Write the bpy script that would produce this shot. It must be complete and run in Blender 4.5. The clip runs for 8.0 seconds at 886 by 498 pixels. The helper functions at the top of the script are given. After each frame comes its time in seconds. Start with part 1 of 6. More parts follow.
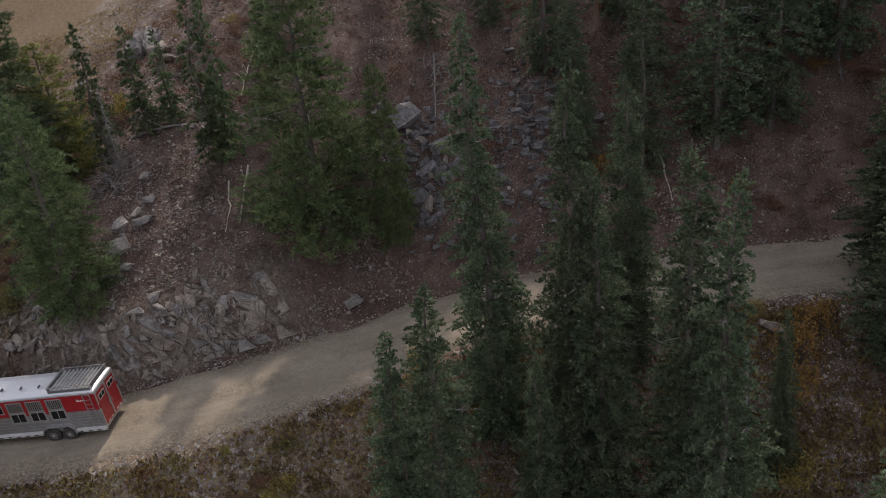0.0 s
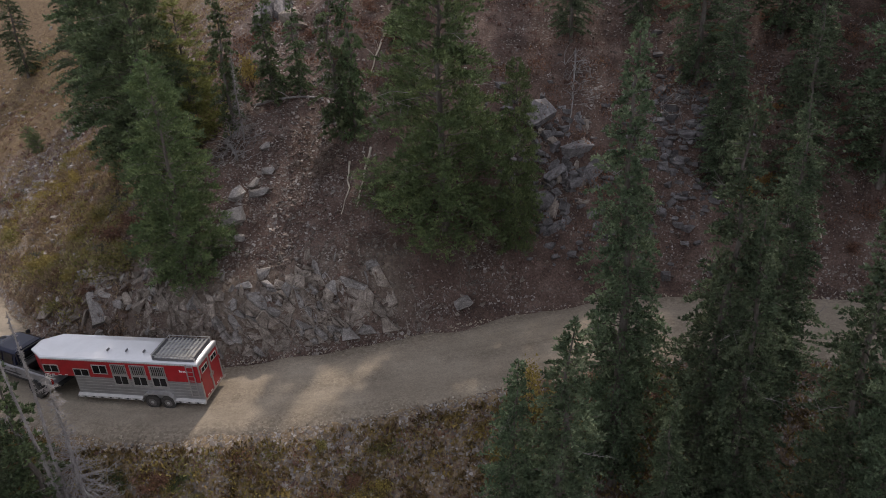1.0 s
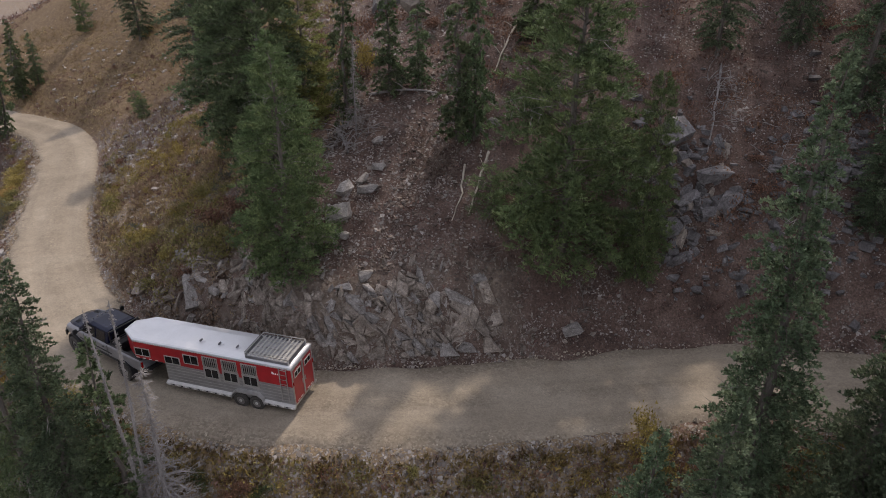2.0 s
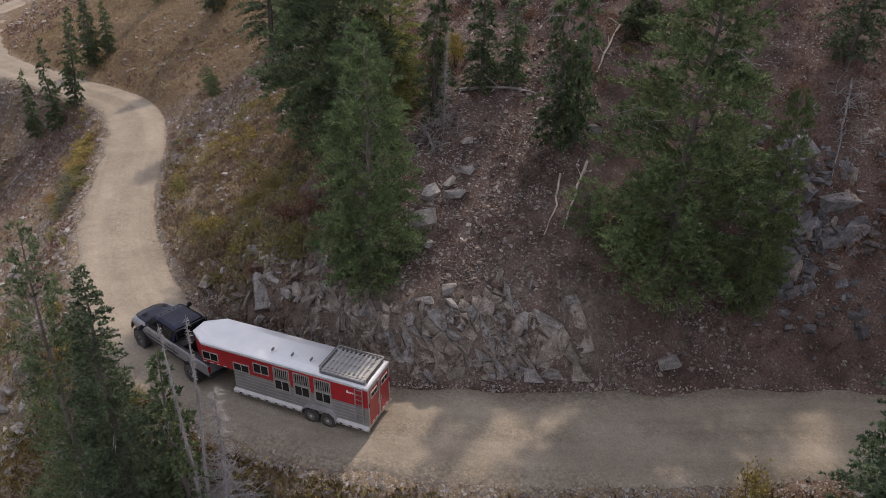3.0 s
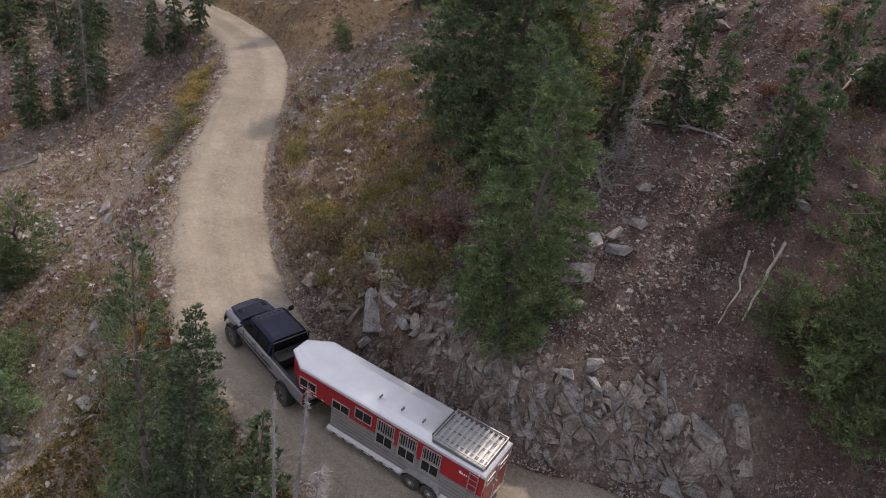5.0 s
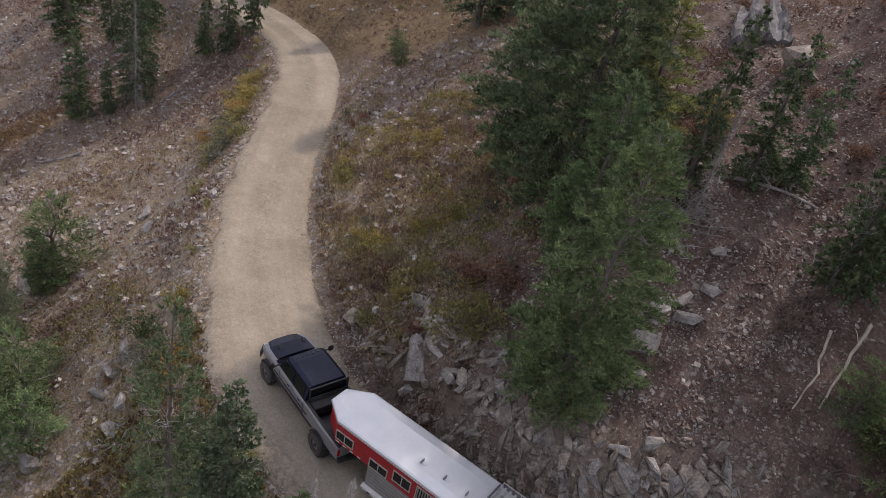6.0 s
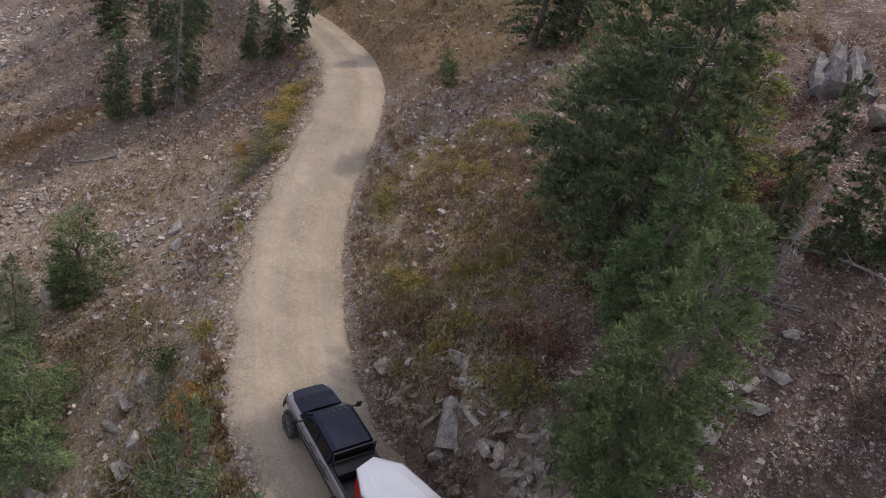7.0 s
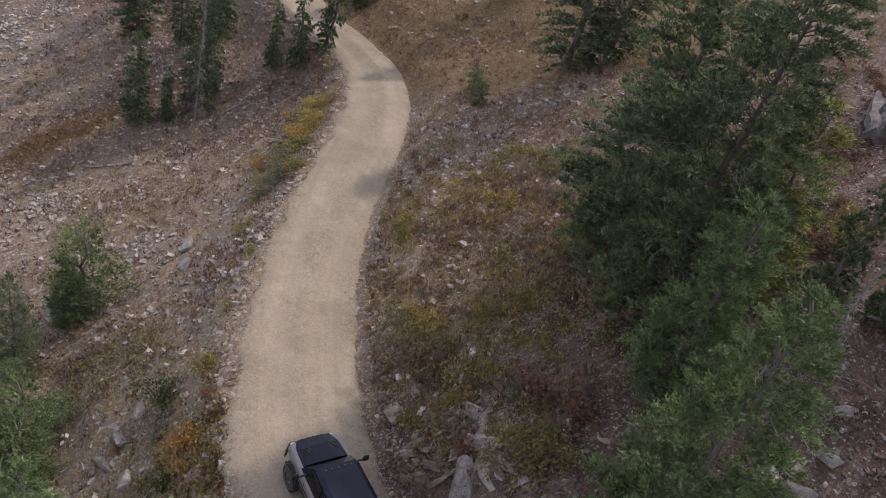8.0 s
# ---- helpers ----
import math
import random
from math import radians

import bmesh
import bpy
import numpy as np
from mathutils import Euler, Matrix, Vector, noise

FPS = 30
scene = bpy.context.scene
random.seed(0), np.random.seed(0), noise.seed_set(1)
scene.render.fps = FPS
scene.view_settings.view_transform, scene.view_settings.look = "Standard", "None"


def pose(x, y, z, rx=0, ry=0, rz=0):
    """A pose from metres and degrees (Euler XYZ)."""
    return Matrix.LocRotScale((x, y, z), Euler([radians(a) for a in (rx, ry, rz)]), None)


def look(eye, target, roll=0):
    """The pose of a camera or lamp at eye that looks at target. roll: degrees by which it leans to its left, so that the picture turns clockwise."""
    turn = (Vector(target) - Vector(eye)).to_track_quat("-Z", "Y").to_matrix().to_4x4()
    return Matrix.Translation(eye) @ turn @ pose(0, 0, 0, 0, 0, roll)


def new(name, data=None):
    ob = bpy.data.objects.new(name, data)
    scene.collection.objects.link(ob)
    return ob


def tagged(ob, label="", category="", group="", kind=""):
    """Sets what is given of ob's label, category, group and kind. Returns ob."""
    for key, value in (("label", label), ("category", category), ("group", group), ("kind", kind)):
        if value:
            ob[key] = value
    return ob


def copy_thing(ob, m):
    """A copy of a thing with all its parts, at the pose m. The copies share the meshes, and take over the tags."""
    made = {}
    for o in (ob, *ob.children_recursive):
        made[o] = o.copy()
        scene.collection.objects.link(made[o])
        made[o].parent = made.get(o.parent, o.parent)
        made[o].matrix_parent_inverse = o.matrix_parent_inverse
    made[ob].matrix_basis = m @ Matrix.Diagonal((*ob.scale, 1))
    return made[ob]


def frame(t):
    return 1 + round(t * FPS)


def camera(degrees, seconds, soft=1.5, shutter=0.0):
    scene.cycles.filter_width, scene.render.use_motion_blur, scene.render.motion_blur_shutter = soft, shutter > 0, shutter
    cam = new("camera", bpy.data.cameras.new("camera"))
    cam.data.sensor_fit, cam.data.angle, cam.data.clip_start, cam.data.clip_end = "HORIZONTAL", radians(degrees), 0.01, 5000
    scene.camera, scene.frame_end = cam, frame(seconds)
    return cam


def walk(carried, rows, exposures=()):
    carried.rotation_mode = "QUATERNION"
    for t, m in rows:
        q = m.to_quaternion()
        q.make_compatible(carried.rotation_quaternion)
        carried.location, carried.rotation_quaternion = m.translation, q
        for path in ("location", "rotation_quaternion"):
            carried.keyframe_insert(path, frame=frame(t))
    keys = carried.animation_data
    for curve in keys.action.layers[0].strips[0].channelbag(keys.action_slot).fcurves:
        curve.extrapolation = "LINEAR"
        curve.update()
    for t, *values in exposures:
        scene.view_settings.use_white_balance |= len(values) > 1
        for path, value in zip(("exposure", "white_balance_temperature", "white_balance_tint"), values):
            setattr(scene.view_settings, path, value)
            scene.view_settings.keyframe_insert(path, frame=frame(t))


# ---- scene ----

cam = camera(59.9, 8.0, soft=0.75)
EXPOSURES = [(0, -0.08, 6500, 14), (1.5, 0.02, 6500, 15), (3, 0.12, 6450, 16.7), (8, 0.13, 6350, 17.6)]
PATH = [
    (0, (1.587, -1.863, 20.992), (1.425, -0.081, 20.1), -7.0),
    (0.5, (0.519, -0.777, 21.119), (0.252, 0.984, 20.21), -4.8),
    (1, (-0.9, 0.348, 21.256), (-1.256, 2.086, 20.333), -2.7),
    (1.5, (-2.22, 1.568, 21.261), (-2.673, 3.276, 20.326), -0.8),
    (3, (-6.459, 4.987, 21.281), (-7.086, 6.601, 20.278), 2.4),
    (3.5, (-7.996, 6.079, 21.224), (-8.668, 7.652, 20.188), 3.6),
    (4, (-9.536, 7.169, 21.112), (-10.241, 8.708, 20.046), 6.5),
    (4.5, (-11.009, 8.166, 21.126), (-11.724, 9.68, 20.032), 9.5),
    (6, (-14.693, 10.606, 21.466), (-15.488, 12.053, 20.338), 14.6),
    (6.5, (-15.891, 11.539, 21.55), (-16.715, 12.964, 20.414), 16.0),
    (7, (-17.043, 12.551, 21.648), (-17.897, 13.951, 20.503), 17.1),
    (7.5, (-18.023, 13.495, 21.686), (-18.905, 14.872, 20.534), 18.1),
    (8, (-18.791, 14.362, 21.535), (-19.685, 15.732, 20.385), 18.7),
]
walk(cam, [(t, look(eye, target, roll)) for t, eye, target, roll in PATH], exposures=EXPOSURES)

# ---- sky and sun: thin cloud, the sun high behind the hill ----
SUN_FROM = Vector((0.02, 1.0, 1.11)).normalized()
world = bpy.data.worlds.new("sky")
scene.world = world
world.use_nodes = True
sky = world.node_tree.nodes.new("ShaderNodeTexSky")
sky.sky_type = "NISHITA"
sky.sun_disc = False
sky.sun_elevation = math.asin(SUN_FROM.z)
sky.sun_rotation = math.atan2(SUN_FROM.x, SUN_FROM.y)
sky.air_density, sky.dust_density, sky.ozone_density = 1.0, 4.0, 1.0
cloud = world.node_tree.nodes.new("ShaderNodeMix")
cloud.data_type = "RGBA"
cloud.inputs["Factor"].default_value = 0.75
cloud.inputs["B"].default_value = (7.4, 7.6, 8.3, 1)
world.node_tree.links.new(sky.outputs[0], cloud.inputs["A"])
world.node_tree.links.new(cloud.outputs["Result"], world.node_tree.nodes["Background"].inputs[0])
world.node_tree.nodes["Background"].inputs[1].default_value = 0.11
sun = new("sun", bpy.data.lights.new("sun", "SUN"))
sun.data.energy, sun.data.angle, sun.data.color = 2.4, radians(1.8), (1.0, 0.885, 0.735)
sun.matrix_world = look(SUN_FROM * 100, (0, 0, 0))

# ---- materials ----
def material(name, colours, scale=3.0, rough=0.9, bump=0.2, fine=40.0, metal=0.0, island=0.0, objects=0.0, twig=0.0, ramp=None, translucent=0.0, stretch=(1, 1, 1), contrast=0.28):
    """Noise between the colours at one scale, a finer grain over it, relief, and a shift of brightness by piece or by object."""
    m = bpy.data.materials.new(name)
    m.use_nodes = True
    nt = m.node_tree
    n, l = nt.nodes, nt.links
    b = n["Principled BSDF"]
    co = n.new("ShaderNodeTexCoord")
    mp = n.new("ShaderNodeMapping")
    mp.inputs["Scale"].default_value = stretch
    l.new(co.outputs["Object"], mp.inputs[0])
    t1 = n.new("ShaderNodeTexNoise")
    t1.inputs["Scale"].default_value, t1.inputs["Detail"].default_value, t1.inputs["Roughness"].default_value = scale, 6, 0.65
    l.new(mp.outputs[0], t1.inputs["Vector"])
    r = n.new("ShaderNodeValToRGB")
    e = r.color_ramp.elements
    stops = ramp or [0.32 + 0.36 * i / max(1, len(colours) - 1) for i in range(len(colours))]
    while len(e) < len(colours):
        e.new(0.5)
    for i, c in enumerate(colours):
        e[i].position, e[i].color = stops[i], (*c, 1)
    l.new(t1.outputs[0], r.inputs[0])
    t2 = n.new("ShaderNodeTexNoise")
    t2.inputs["Scale"].default_value, t2.inputs["Detail"].default_value, t2.inputs["Roughness"].default_value = fine, 5, 0.7
    l.new(mp.outputs[0], t2.inputs["Vector"])
    grain = n.new("ShaderNodeMapRange")
    grain.inputs[1].default_value, grain.inputs[2].default_value, grain.inputs[3].default_value, grain.inputs[4].default_value = 0.3, 0.7, 1 - contrast, 1 + contrast
    l.new(t2.outputs[0], grain.inputs[0])
    hsv = n.new("ShaderNodeHueSaturation")
    l.new(r.outputs[0], hsv.inputs["Color"])
    last = grain.outputs[0]
    for on, node, socket in ((island, "ShaderNodeNewGeometry", "Random Per Island"), (objects, "ShaderNodeObjectInfo", "Random"), (twig, "ShaderNodeAttribute", "Fac")):
        if on:
            src = n.new(node)
            if node == "ShaderNodeAttribute":
                src.attribute_name = "twig"
            mr = n.new("ShaderNodeMapRange")
            mr.inputs[3].default_value, mr.inputs[4].default_value = 1 - on, 1 + on
            l.new(src.outputs[socket], mr.inputs[0])
            mul = n.new("ShaderNodeMath")
            mul.operation = "MULTIPLY"
            l.new(last, mul.inputs[0])
            l.new(mr.outputs[0], mul.inputs[1])
            last = mul.outputs[0]
    l.new(last, hsv.inputs["Value"])
    if twig:
        info = n.new("ShaderNodeObjectInfo")
        hue = n.new("ShaderNodeMapRange")
        hue.inputs[3].default_value, hue.inputs[4].default_value = 0.488, 0.516
        l.new(info.outputs["Random"], hue.inputs[0])
        l.new(hue.outputs[0], hsv.inputs["Hue"])
    l.new(hsv.outputs[0], b.inputs["Base Color"])
    b.inputs["Roughness"].default_value, b.inputs["Metallic"].default_value = rough, metal
    b.inputs["Specular IOR Level"].default_value = 0.3
    if bump:
        bp = n.new("ShaderNodeBump")
        bp.inputs["Strength"].default_value, bp.inputs["Distance"].default_value = bump, 0.05
        l.new(t2.outputs[0], bp.inputs["Height"])
        l.new(bp.outputs[0], b.inputs["Normal"])
    if translucent:
        tr = n.new("ShaderNodeBsdfTranslucent")
        l.new(hsv.outputs[0], tr.inputs[0])
        mx = n.new("ShaderNodeMixShader")
        mx.inputs[0].default_value = translucent
        l.new(b.outputs[0], mx.inputs[1])
        l.new(tr.outputs[0], mx.inputs[2])
        l.new(mx.outputs[0], n["Material Output"].inputs[0])
    return m


def plain(name, colour, rough=0.5, metal=0.0, grain=0.12, scale=8.0, coat=0.0):
    dark = tuple(c * (1 - grain) for c in colour)
    light = tuple(min(1, c * (1 + grain)) for c in colour)
    m = material(name, [dark, colour, light], scale, rough, 0.02, 60, metal, contrast=0.05)
    m.node_tree.nodes["Principled BSDF"].inputs["Specular IOR Level"].default_value = 0.5
    m.node_tree.nodes["Principled BSDF"].inputs["Coat Weight"].default_value = coat
    return m


NEEDLES = [material("fir_needles", [(0.050, 0.076, 0.043), (0.105, 0.143, 0.080), (0.228, 0.272, 0.162)], 0.9, 0.7, 0, 9, island=0.22, objects=0.15, twig=0.45, translucent=0.15),
           material("pine_needles", [(0.057, 0.086, 0.039), (0.127, 0.174, 0.074), (0.240, 0.295, 0.128)], 0.8, 0.7, 0, 5, island=0.22, objects=0.15, twig=0.45, translucent=0.15),
           material("grey_pine_needles", [(0.056, 0.081, 0.042), (0.116, 0.157, 0.077), (0.212, 0.260, 0.130)], 0.8, 0.7, 0, 5, island=0.22, objects=0.15, twig=0.45, translucent=0.15),
           material("light_pine_needles", [(0.130, 0.140, 0.042), (0.235, 0.245, 0.080), (0.34, 0.345, 0.13)], 0.8, 0.7, 0, 5, island=0.22, objects=0.15, twig=0.45, translucent=0.15)]
BARK = material("bark", [(0.075, 0.062, 0.052), (0.135, 0.118, 0.102), (0.21, 0.19, 0.17)], 3, 0.95, 0.6, 30, objects=0.2, stretch=(1, 1, 0.25))
DEAD_WOOD = material("weathered_wood", [(0.145, 0.132, 0.125), (0.245, 0.228, 0.218), (0.37, 0.35, 0.335)], 2, 0.9, 0.4, 25, island=0.2, stretch=(1, 1, 0.3))
ROCK = material("grey_rock", [(0.150, 0.124, 0.104), (0.262, 0.224, 0.190), (0.40, 0.350, 0.302)], 2.2, 0.9, 0.9, 14, island=0.10, objects=0.18, contrast=0.40)
SLATE_ROCK = material("slate_rock", [(0.095, 0.088, 0.088), (0.165, 0.155, 0.155), (0.26, 0.248, 0.25)], 1.8, 0.9, 0.8, 14, island=0.12, objects=0.25, contrast=0.4)
PALE_ROCK = material("pale_rock", [(0.16, 0.146, 0.134), (0.255, 0.236, 0.220), (0.37, 0.348, 0.33)], 2.0, 0.9, 0.5, 16, island=0.18, objects=0.18, contrast=0.35)


def cracked(m, scale, wide=0.04):
    """Thin dark joints that split a stone into smaller blocks."""
    n, l = m.node_tree.nodes, m.node_tree.links
    b = n["Principled BSDF"]
    co = n.new("ShaderNodeTexCoord").outputs["Object"]
    wobble = n.new("ShaderNodeTexNoise")
    wobble.inputs["Scale"].default_value, wobble.inputs["Detail"].default_value = 3.0, 4
    l.new(co, wobble.inputs["Vector"])
    shift = n.new("ShaderNodeVectorMath")
    shift.operation = "MULTIPLY_ADD"
    shift.inputs[1].default_value = (0.25, 0.25, 0.25)
    l.new(wobble.outputs["Color"], shift.inputs[0])
    l.new(co, shift.inputs[2])
    turn = n.new("ShaderNodeMapping")
    turn.inputs["Rotation"].default_value, turn.inputs["Scale"].default_value = (0.5, 0.3, 0.4), (1.0, 1.6, 0.55)
    l.new(shift.outputs[0], turn.inputs[0])
    cells = n.new("ShaderNodeTexVoronoi")
    cells.feature = "DISTANCE_TO_EDGE"
    cells.inputs["Scale"].default_value = scale
    l.new(turn.outputs[0], cells.inputs["Vector"])
    line = n.new("ShaderNodeMapRange")
    line.inputs[1].default_value, line.inputs[2].default_value, line.inputs[3].default_value, line.inputs[4].default_value = 0.0, wide, 0.74, 1.0
    l.new(cells.outputs["Distance"], line.inputs[0])
    k = n.new("ShaderNodeMix")
    k.data_type, k.blend_type = "RGBA", "MULTIPLY"
    k.inputs["Factor"].default_value = 1.0
    l.new(b.inputs["Base Color"].links[0].from_socket, k.inputs["A"])
    l.new(line.outputs[0], k.inputs["B"])
    l.new(k.outputs["Result"], b.inputs["Base Color"])
    bp = n.new("ShaderNodeBump")
    bp.inputs["Strength"].default_value, bp.inputs["Distance"].default_value = 0.5, 0.04
    l.new(line.outputs[0], bp.inputs["Height"])
    l.new(b.inputs["Normal"].links[0].from_socket, bp.inputs["Normal"])
    l.new(bp.outputs[0], b.inputs["Normal"])


for stone, scale in ((ROCK, 2.6), (SLATE_ROCK, 1.8), (PALE_ROCK, 1.6)):
    cracked(stone, scale)

# ---- terrain: the road's line, and the height of the ground on both sides of it ----
LINE = [(150, 33, 5.2), (90, 31, 3.1), (50, 33, 1.7), (17, 33.6, 0.6), (8, 33.6, 0.3), (1.4, 33.0, 0.0), (-5, 30.4, -0.2), (-10, 28.3, -0.4),
        (-13.5, 27.0, -0.5), (-18.2, 25.6, -0.65), (-22.2, 25.5, -0.8), (-27, 26.6, -0.95), (-31, 28.3, -1.1), (-37.2, 33.2, -1.3),
        (-41.7, 38.3, -1.5), (-47.2, 45.8, -1.65), (-51.3, 50.4, -1.8), (-56.5, 53.8, -2.0), (-65.5, 55.8, -2.3), (-78, 59.5, -2.7),
        (-90, 69.5, -3.1), (-97, 82, -3.5), (-100, 110, -4.0), (-104, 150, -5.0)]


def smooth_line(points, step=0.5):
    p = np.array(points, float)
    out = []
    for i in range(len(p) - 1):
        a, b, c, d = p[max(i - 1, 0)], p[i], p[i + 1], p[min(i + 2, len(p) - 1)]
        n = max(2, int(np.linalg.norm(c - b) / step))
        t = np.linspace(0, 1, n, endpoint=False)[:, None]
        out.append(0.5 * (2 * b + (c - a) * t + (2 * a - 5 * b + 4 * c - d) * t ** 2 + (3 * b - a - 3 * c + d) * t ** 3))
    return np.vstack(out + [p[-1:]])


ROAD = smooth_line(LINE)


def half_width(x):
    return np.interp(x, [-80, -56, -40, -31, -20, 0, 20], [2.1, 2.2, 2.35, 2.6, 2.75, 2.85, 2.95])


UP_D = [0.0, 0.25, 1.3, 2.4, 5.0, 10.0, 20.0, 40.0, 90.0, 300.0]
DOWN_D = [0.0, 0.8, 2.0, 4.0, 8.0, 14.0, 30.0, 80.0, 300.0]
# (road x, heights above the road at those distances)
UP = [(150, [0, .15, 1.2, 2.3, 4.6, 8.0, 14, 24, 42, 70]), (10, [0, .2, 1.6, 3.2, 6.4, 10.3, 16.5, 26, 44, 70]), (0, [0, .2, 1.7, 3.4, 6.9, 10.9, 16.8, 26, 44, 70]), (-7, [0, .3, 2.1, 3.2, 6.1, 9.4, 14, 23, 42, 70])]
UP += [(-11, [0, .35, 3.1, 3.9, 5.8, 8.2, 11.9, 20, 40, 68]), (-24, [0, .35, 3.0, 3.9, 6.0, 7.6, 11.0, 19, 40, 66]), (-29, [0, .25, 1.9, 2.7, 4.4, 6.9, 11, 18, 38, 64]),
      (-36, [0, .15, 1.0, 1.7, 3.2, 6.3, 12, 20, 38, 62]), (-50, [0, .2, 1.1, 1.8, 3.3, 6.4, 12.3, 20, 38, 62]), (-70, [0, .1, .6, 1.1, 2.4, 5, 10.5, 19, 38, 62]), (-104, [0, .1, .4, .8, 1.8, 4, 9, 18, 38, 62])]
DOWN = [(150, [0, -.3, -1.2, -2.9, -6.0, -9.8, -17, -34, -60]), (5, [0, -.3, -1.3, -3.0, -6.2, -9.8, -17, -34, -60]), (-9, [0, -.35, -1.5, -2.9, -5.6, -9.0, -16, -34, -60]),
        (-22, [0, -.3, -1.3, -2.8, -5.5, -8.6, -16, -34, -60]), (-36, [0, -.5, -1.8, -3.6, -6.1, -8.9, -15, -32, -60]), (-60, [0, -.6, -2.1, -3.5, -5.7, -8.6, -14.5, -32, -60]), (-104, [0, -.2, -1.0, -2.2, -4.4, -7.4, -14, -30, -60])]


def lattice(i, j, seed):
    h = np.sin(i * 127.1 + j * 311.7 + seed * 74.7) * 43758.5453
    return h - np.floor(h)


def value_noise(x, y, seed=0):
    xi, yi = np.floor(x), np.floor(y)
    fx, fy = x - xi, y - yi
    fx, fy = fx * fx * (3 - 2 * fx), fy * fy * (3 - 2 * fy)
    a, b = lattice(xi, yi, seed), lattice(xi + 1, yi, seed)
    c, d = lattice(xi, yi + 1, seed), lattice(xi + 1, yi + 1, seed)
    return (a * (1 - fx) + b * fx) * (1 - fy) + (c * (1 - fx) + d * fx) * fy - 0.5


def table(rows, xs, dist, at):
    keys = np.array([r[0] for r in rows][::-1], float)
    heights = np.array([r[1] for r in rows][::-1], float)
    xs = np.clip(xs, keys[0], keys[-1])
    i = np.clip(np.searchsorted(keys, xs) - 1, 0, len(keys) - 2)
    f = (xs - keys[i]) / (keys[i + 1] - keys[i])
    f = f * f * (3 - 2 * f)
    at = np.array(at)
    k = np.clip(np.searchsorted(at, dist) - 1, 0, len(at) - 2)
    g = np.clip((dist - at[k]) / (at[k + 1] - at[k]), 0, 1.5)
    lo = heights[i, k] * (1 - g) + heights[i, k + 1] * g
    hi = heights[i + 1, k] * (1 - g) + heights[i + 1, k + 1] * g
    return lo * (1 - f) + hi * f


def beside_road(x, y):
    """The nearest place of the road: its number in ROAD, and the distance from the middle, positive uphill."""
    x, y = np.atleast_1d(np.asarray(x, float)), np.atleast_1d(np.asarray(y, float))
    best = np.full(x.shape, 1e18)
    near = np.zeros(x.shape, int)
    for k in range(0, len(ROAD), 4):
        d = (x - ROAD[k, 0]) ** 2 + (y - ROAD[k, 1]) ** 2
        m = d < best
        best[m], near[m] = d[m], k
    start = near.copy()
    for o in range(-4, 5):
        k = np.clip(start + o, 0, len(ROAD) - 1)
        d = (x - ROAD[k, 0]) ** 2 + (y - ROAD[k, 1]) ** 2
        m = d < best
        best[m], near[m] = d[m], k[m]
    k = np.clip(near, 1, len(ROAD) - 2)
    t = ROAD[k + 1, :2] - ROAD[k - 1, :2]
    t /= np.linalg.norm(t, axis=1)[:, None]
    rx, ry = x - ROAD[near, 0], y - ROAD[near, 1]
    side = t[:, 1] * rx - t[:, 0] * ry
    along = t[:, 0] * rx + t[:, 1] * ry
    return near, along, np.where(side >= 0, 1, -1) * np.sqrt(best)


def ground(x, y, rough=True):
    x, y = np.atleast_1d(np.asarray(x, float)), np.atleast_1d(np.asarray(y, float))
    near, along, off = beside_road(x, y)
    base, rx = ROAD[near, 2], ROAD[near, 0]
    d = np.abs(off) - half_width(rx) - 0.35 * value_noise(x * 0.45, y * 0.45, 3)
    out = np.maximum(d, 0)
    h = np.where(off > 0, table(UP, rx, out, UP_D), table(DOWN, rx, out, DOWN_D))
    z = base + h
    if rough:
        w = np.clip(out / 3, 0, 1)
        z = z + w * (1.1 * value_noise(x * 0.13, y * 0.13, 5) + 0.55 * value_noise(x * 0.4, y * 0.4, 6)) + np.clip(out / 1.2, 0, 1) * (0.22 * value_noise(x * 1.1, y * 1.1, 7) + 0.1 * value_noise(x * 2.7, y * 2.7, 8))
    return np.where(d < 0, base - 0.10, z)

# ---- ground and road ----
def mesh_object(name, verts, faces, mat, parent=None, label="", smooth=False):
    me = bpy.data.meshes.new(name)
    me.from_pydata([tuple(v) for v in verts] if not isinstance(verts, np.ndarray) else verts.tolist(), [], faces if not isinstance(faces, np.ndarray) else faces.tolist())
    me.materials.append(mat)
    if smooth:
        me.polygons.foreach_set("use_smooth", [True] * len(me.polygons))
    ob = new(name, me)
    ob.parent = parent
    if label:
        tagged(ob, label)
    return ob


def spread(lo, hi, step, reach, grow=1.22):
    mid = list(np.arange(lo, hi + 1e-6, step))
    a, s = [], step
    x = lo
    while x > lo - reach:
        s *= grow
        x -= s
        a.append(x)
    b, s = [], step
    x = hi
    while x < hi + reach:
        s *= grow
        x += s
        b.append(x)
    return np.array(a[::-1] + mid + b)


